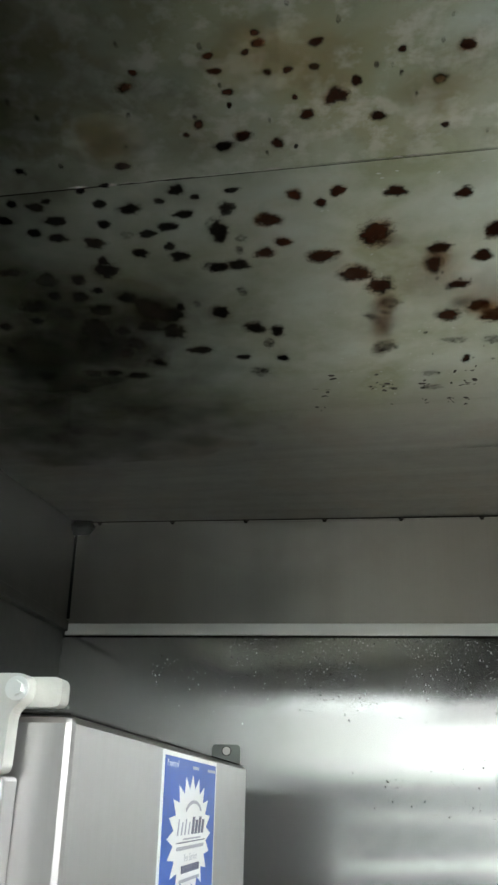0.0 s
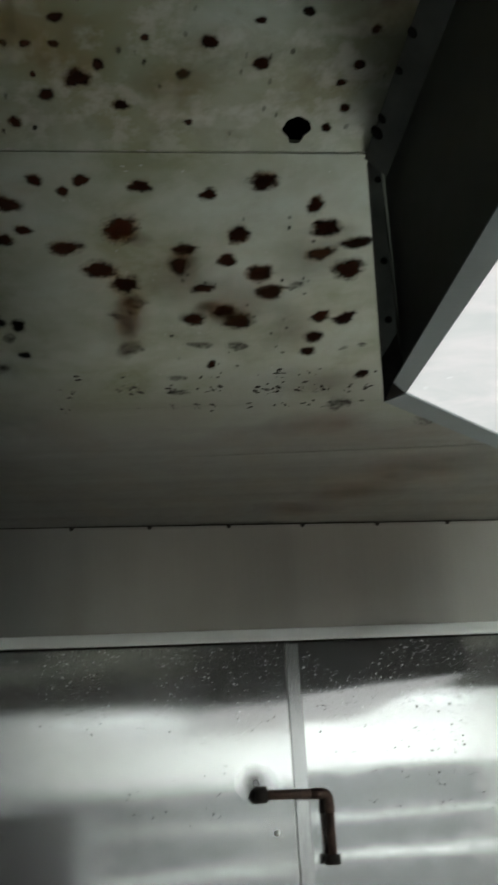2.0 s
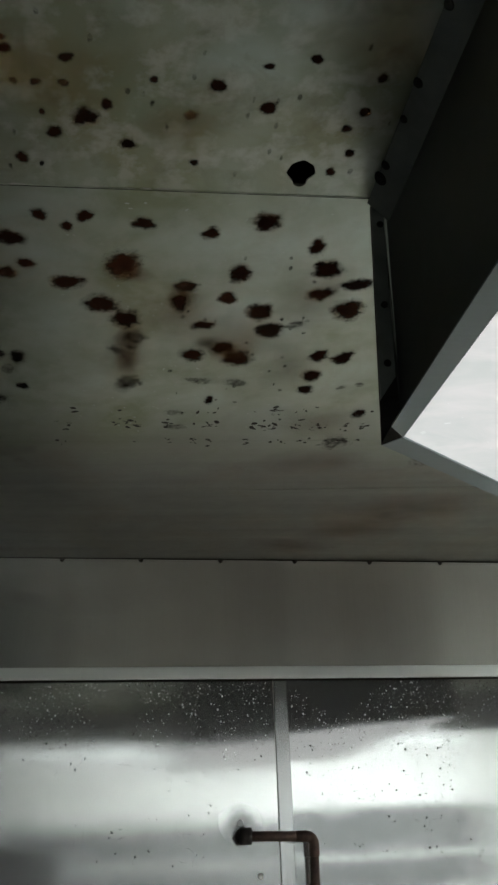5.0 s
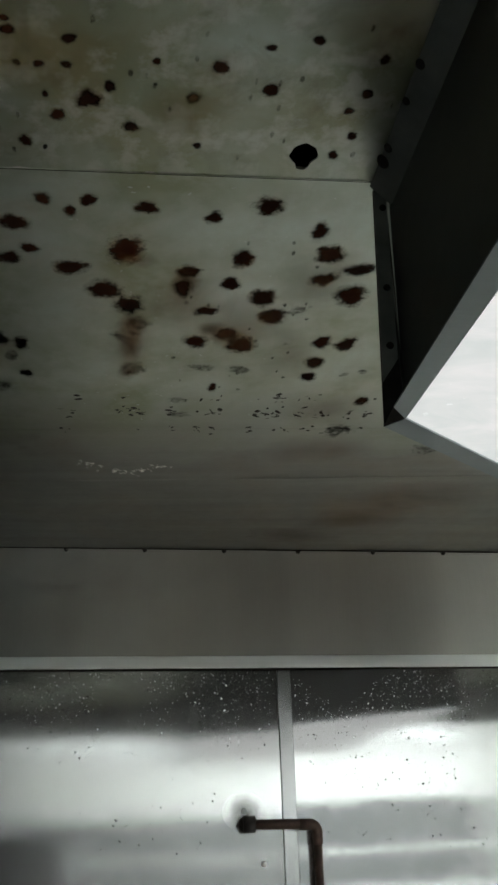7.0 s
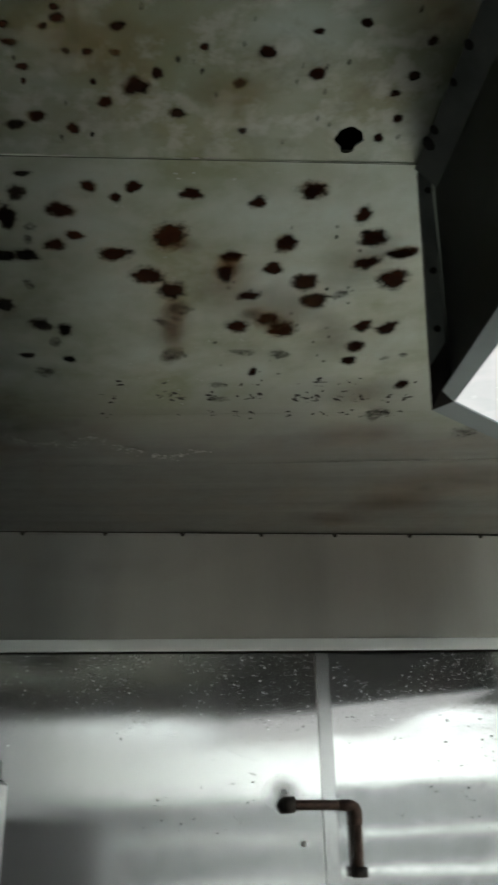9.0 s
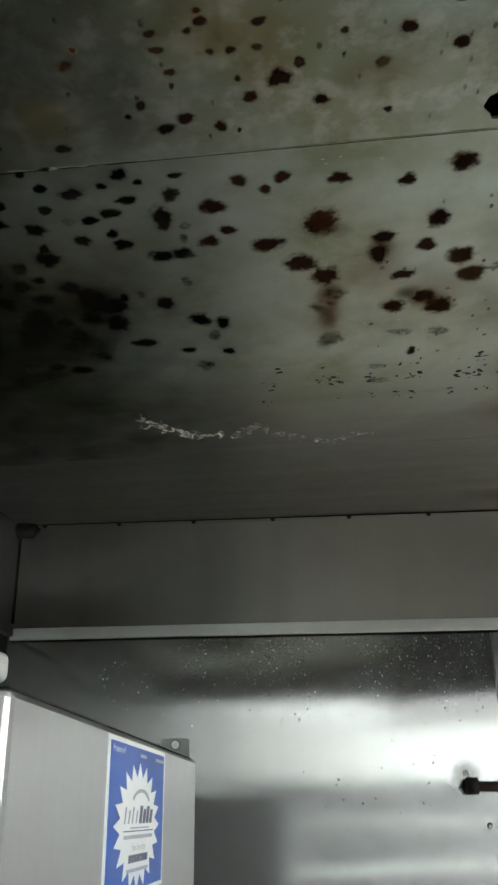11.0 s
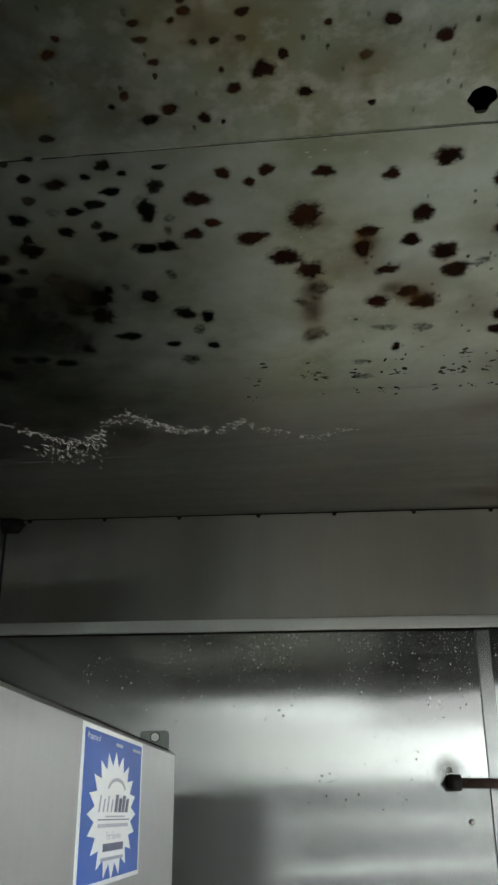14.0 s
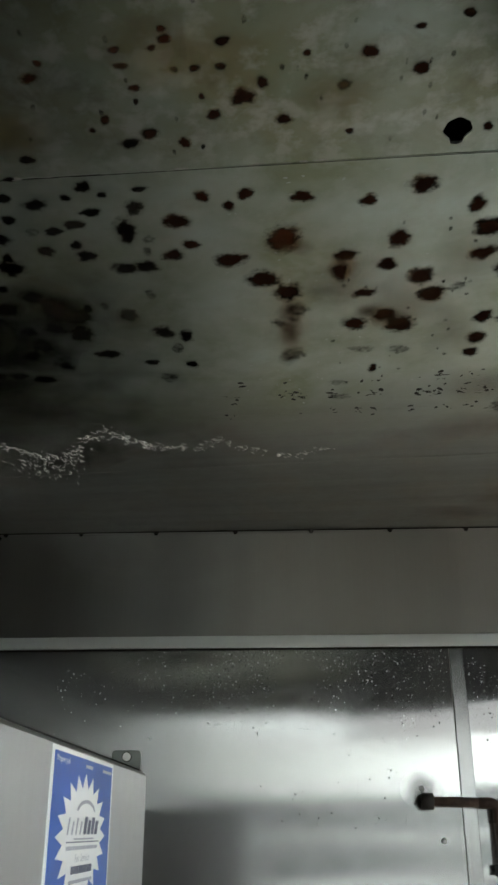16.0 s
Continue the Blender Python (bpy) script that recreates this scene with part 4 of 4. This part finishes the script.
part("blue_field", side_plate(SY0 + 0.006, SY1 - 0.006, SZ0 + 0.003, SZ1 - 0.003, 0.0005), BLUE, sticker, "printed blue field")
spikes = []
for k in range(40):
    a = 2 * math.pi * k / 40 + math.pi / 2
    r = 1.0 if k % 2 == 0 else 0.76
    spikes.append((SX + 0.0009, SCY + 0.075 * r * math.cos(a), SCZ + 0.0385 * r * math.sin(a)))
part("starburst", prism(spikes, (0.0003, 0, 0)), WHITE, sticker, "white starburst")


def word_bars(y0, y1, z0, z1, ink, seed):
    """One printed line that is too small to read, as short bars."""
    rng = random.Random(seed)
    bm = bmesh.new()
    y = y0
    while y < y1:
        w = rng.uniform(0.0035, 0.009)
        box_into(bm, SX + 0.0013, SX + 0.0016, SCY + y, SCY + min(y + w, y1), SCZ + z0, SCZ + z1)
        y += w + 0.0018
    part("text_line", bm, ink, sticker, "small printed line")


def lettering(name, words, y, z, width, height, ink, lift, label):
    """Printed words that read along +y on the cabinet's side."""
    font = bpy.data.curves.new(name, "FONT")
    font.body = words
    ob = bpy.data.objects.new(name, font)
    me = bpy.data.meshes.new_from_object(ob)
    bpy.data.objects.remove(ob)
    xs, ys = [v.co.x for v in me.vertices], [v.co.y for v in me.vertices]
    fx, fy = width / (max(xs) - min(xs)), height / (max(ys) - min(ys))
    bm = bmesh.new()
    bm.from_mesh(me)
    for v in bm.verts:
        v.co = Vector((SX + lift, y + (v.co.x - min(xs)) * fx, z + (v.co.y - min(ys)) * fy))
    part(name, bm, ink, sticker, label)


part("rule", side_plate(SCY - 0.047, SCY + 0.051, SCZ - 0.0036, SCZ - 0.0029, 0.0013), INK, sticker, "thin dark rule")
word_bars(-0.026, 0.034, -0.0019, -0.0009, INK_GREY, "under the mark")
word_bars(-0.046, 0.048, -0.0078, -0.0056, INK_GREY, "first line")
lettering("printed_words", "For Service", SCY - 0.020, SCZ - 0.0150, 0.044, 0.0046, INK_GREY, 0.0014, "grey printed words")
word_bars(-0.029, 0.034, -0.0218, -0.0172, INK, "number")
word_bars(-0.034, 0.034, -0.0272, -0.0252, INK_GREY, "last line")
# the maker's mark: slanted strokes, thin grey ones and bold dark ones
for n in range(8):
    y0, thin = SCY - 0.047 + 0.0118 * n, n < 4
    w, h = (0.0030, 0.0098) if thin else (0.0078, 0.0108)
    part("mark_stroke", prism([(SX + 0.0013, y0, SCZ + 0.0012), (SX + 0.0013, y0 + w, SCZ + 0.0012), (SX + 0.0013, y0 + w + 0.004, SCZ + 0.0012 + h - 0.002 * (n % 2)), (SX + 0.0013, y0 + 0.004, SCZ + 0.0012 + h - 0.002 * (n % 2))], (0.0003, 0, 0)), INK_GREY if thin else INK, sticker, "slanted printed stroke")
arc = [(SX + 0.0013, SCY + 0.006 + 0.030 * math.cos(radians(a)), SCZ + 0.0125 + 0.010 * math.sin(radians(a))) for a in range(20, 161, 10)]
arc += [(SX + 0.0013, SCY + 0.006 + 0.027 * math.cos(radians(a)), SCZ + 0.0125 + 0.0078 * math.sin(radians(a))) for a in range(160, 19, -10)]
part("arc_mark", prism(arc, (0.0003, 0, 0)), INK_GREY, sticker, "curved grey stroke")
lettering("corner_words", "Property of", SY0 + 0.011, SZ1 - 0.0100, 0.034, 0.0048, WHITE, 0.0010, "small white printed words")
for y0, y1 in ((0.086, 0.108), (0.144, 0.176)):
    part("corner_print", side_plate(SY0 + 0.006 + y0, SY0 + 0.006 + y1, SZ1 - 0.0085, SZ1 - 0.0065, 0.0009), INK_GREY, sticker, "small pale printed line")


# ---- steam ----
def steam_mat():
    m, nt, p = nodes_of("thin steam")
    r = nt.nodes.new("ShaderNodeAttribute")
    r.attribute_name = "reach"
    v = coords(nt)
    big = noise_at(nt, v, 7, 3, 0.55, 0.8)
    soft = ramp(nt, r.outputs["Fac"], [(0.0, (1, 1, 1)), (0.55, (0.45, 0.45, 0.45)), (1.0, (0, 0, 0))])
    body = ramp(nt, big, [(0.36, (0, 0, 0)), (0.72, (1, 1, 1))])
    a = math_of(nt, "MULTIPLY", math_of(nt, "MULTIPLY", soft, body), 0.20)
    # fine drops scatter light to both sides of the veil
    lit = nt.nodes.new("ShaderNodeMixShader")
    for k, kind in ((1, "ShaderNodeBsdfDiffuse"), (2, "ShaderNodeBsdfTranslucent")):
        drops = add(nt, kind, Color=(0.85, 0.87, 0.87, 1))
        nt.links.new(drops.outputs[0], lit.inputs[k])
    veil = nt.nodes.new("ShaderNodeMixShader")
    nt.links.new(a, veil.inputs[0])
    nt.links.new(nt.nodes.new("ShaderNodeBsdfTransparent").outputs[0], veil.inputs[1])
    nt.links.new(lit.outputs[0], veil.inputs[2])
    nt.links.new(veil.outputs[0], nt.nodes["Material Output"].inputs["Surface"])
    nt.nodes.remove(p)
    return m


STEAM = steam_mat()


def steam_wisp(length, height, seed, veils):
    """A thin curl of steam: bowed veils, one behind the other."""
    wisp = tagged(new("steam_wisp"), "thin pale wisp of steam drifting under the hood", "steam", "steam wisps", "stuff")
    rng = random.Random(seed)
    for layer_no in range(veils):
        bm = bmesh.new()
        layer = bm.verts.layers.float.new("reach")
        ox, oy, oz = rng.uniform(-0.04, 0.04), 0.05 * (layer_no - 0.5), rng.uniform(-0.02, 0.02)
        k, ph = rng.uniform(0.8, 1.15), rng.uniform(0, 6)
        nu, nv = 20, 10
        grid = []
        for i in range(nu + 1):
            row = []
            for j in range(nv + 1):
                u, w = 2 * i / nu - 1, 2 * j / nv - 1
                v = bm.verts.new((ox + u * length / 2 * k, oy + 0.02 * math.sin(3 * u + ph) + 0.03 * w * w, oz + w * height / 2 + 0.02 * math.sin(2.2 * u + ph)))
                v[layer] = min(1.0, math.hypot(u, w))
                row.append(v)
            grid.append(row)
        for i in range(nu):
            for j in range(nv):
                bm.faces.new((grid[i][j], grid[i + 1][j], grid[i + 1][j + 1], grid[i][j + 1]))
        smooth(part("veil", bm, STEAM, wisp))
    return wisp


wisp_a = steam_wisp(0.55, 0.16, "a", 2)
wisp_b = steam_wisp(0.50, 0.13, "b", 1)
wisp_c = steam_wisp(0.42, 0.14, "c", 1)


def motions():
    # water seeps through the sheet along the fold, first at one end, and froths
    for ob, start, end in ((froth_right, 5.4, 7.2), (froth_mid, 7.4, 9.6), (froth_left, 9.9, 12.0)):
        walk(ob, [(0.0, pose(0, 0, 0.012)), (start, pose(0, 0, 0.012)), (end, pose(0, 0, 0)), (16.0, pose(0, 0, 0))])
    # the steam rises from behind the cabinet and drifts across under the hood
    walk(wisp_a, [(0.0, pose(-0.33, 1.0, 1.95, 50, 0, 0)), (1.5, pose(-0.10, 0.82, 2.02, 50, 12, 0)), (3.5, pose(0.02, 1.05, 2.01, 50, 6, 0)), (5.2, pose(-0.10, 1.15, 2.00, 50, 0, 0)), (9.0, pose(-0.22, 1.15, 1.98, 50, -8, 0)), (12.5, pose(-0.48, 1.2, 1.94, 50, 0, 0)), (14.5, pose(-0.36, 1.05, 1.97, 50, 8, 0)), (16.0, pose(-0.26, 0.95, 2.00, 50, 12, 0))])
    walk(wisp_b, [(0.0, pose(-0.12, 1.2, 2.00, 55, 0, 0)), (2.0, pose(-0.22, 1.1, 2.01, 55, 8, 0)), (5.0, pose(-0.06, 1.2, 2.01, 55, 12, 0)), (8.5, pose(-0.02, 1.25, 2.01, 55, 0, 0)), (12.5, pose(-0.45, 1.3, 1.97, 55, -6, 0)), (16.0, pose(-0.20, 1.2, 2.00, 55, 6, 0))])
    walk(wisp_c, [(0.0, pose(-0.42, 0.8, 1.93, 50, 0, 0)), (1.5, pose(-0.28, 0.85, 2.00, 50, 10, 0)), (5.2, pose(-0.20, 0.95, 2.01, 50, 0, 0)), (9.0, pose(-0.30, 1.0, 2.00, 50, 5, 0)), (12.5, pose(-0.52, 1.0, 1.93, 50, 0, 0)), (16.0, pose(-0.34, 0.85, 1.98, 50, 8, 0))])


motions()
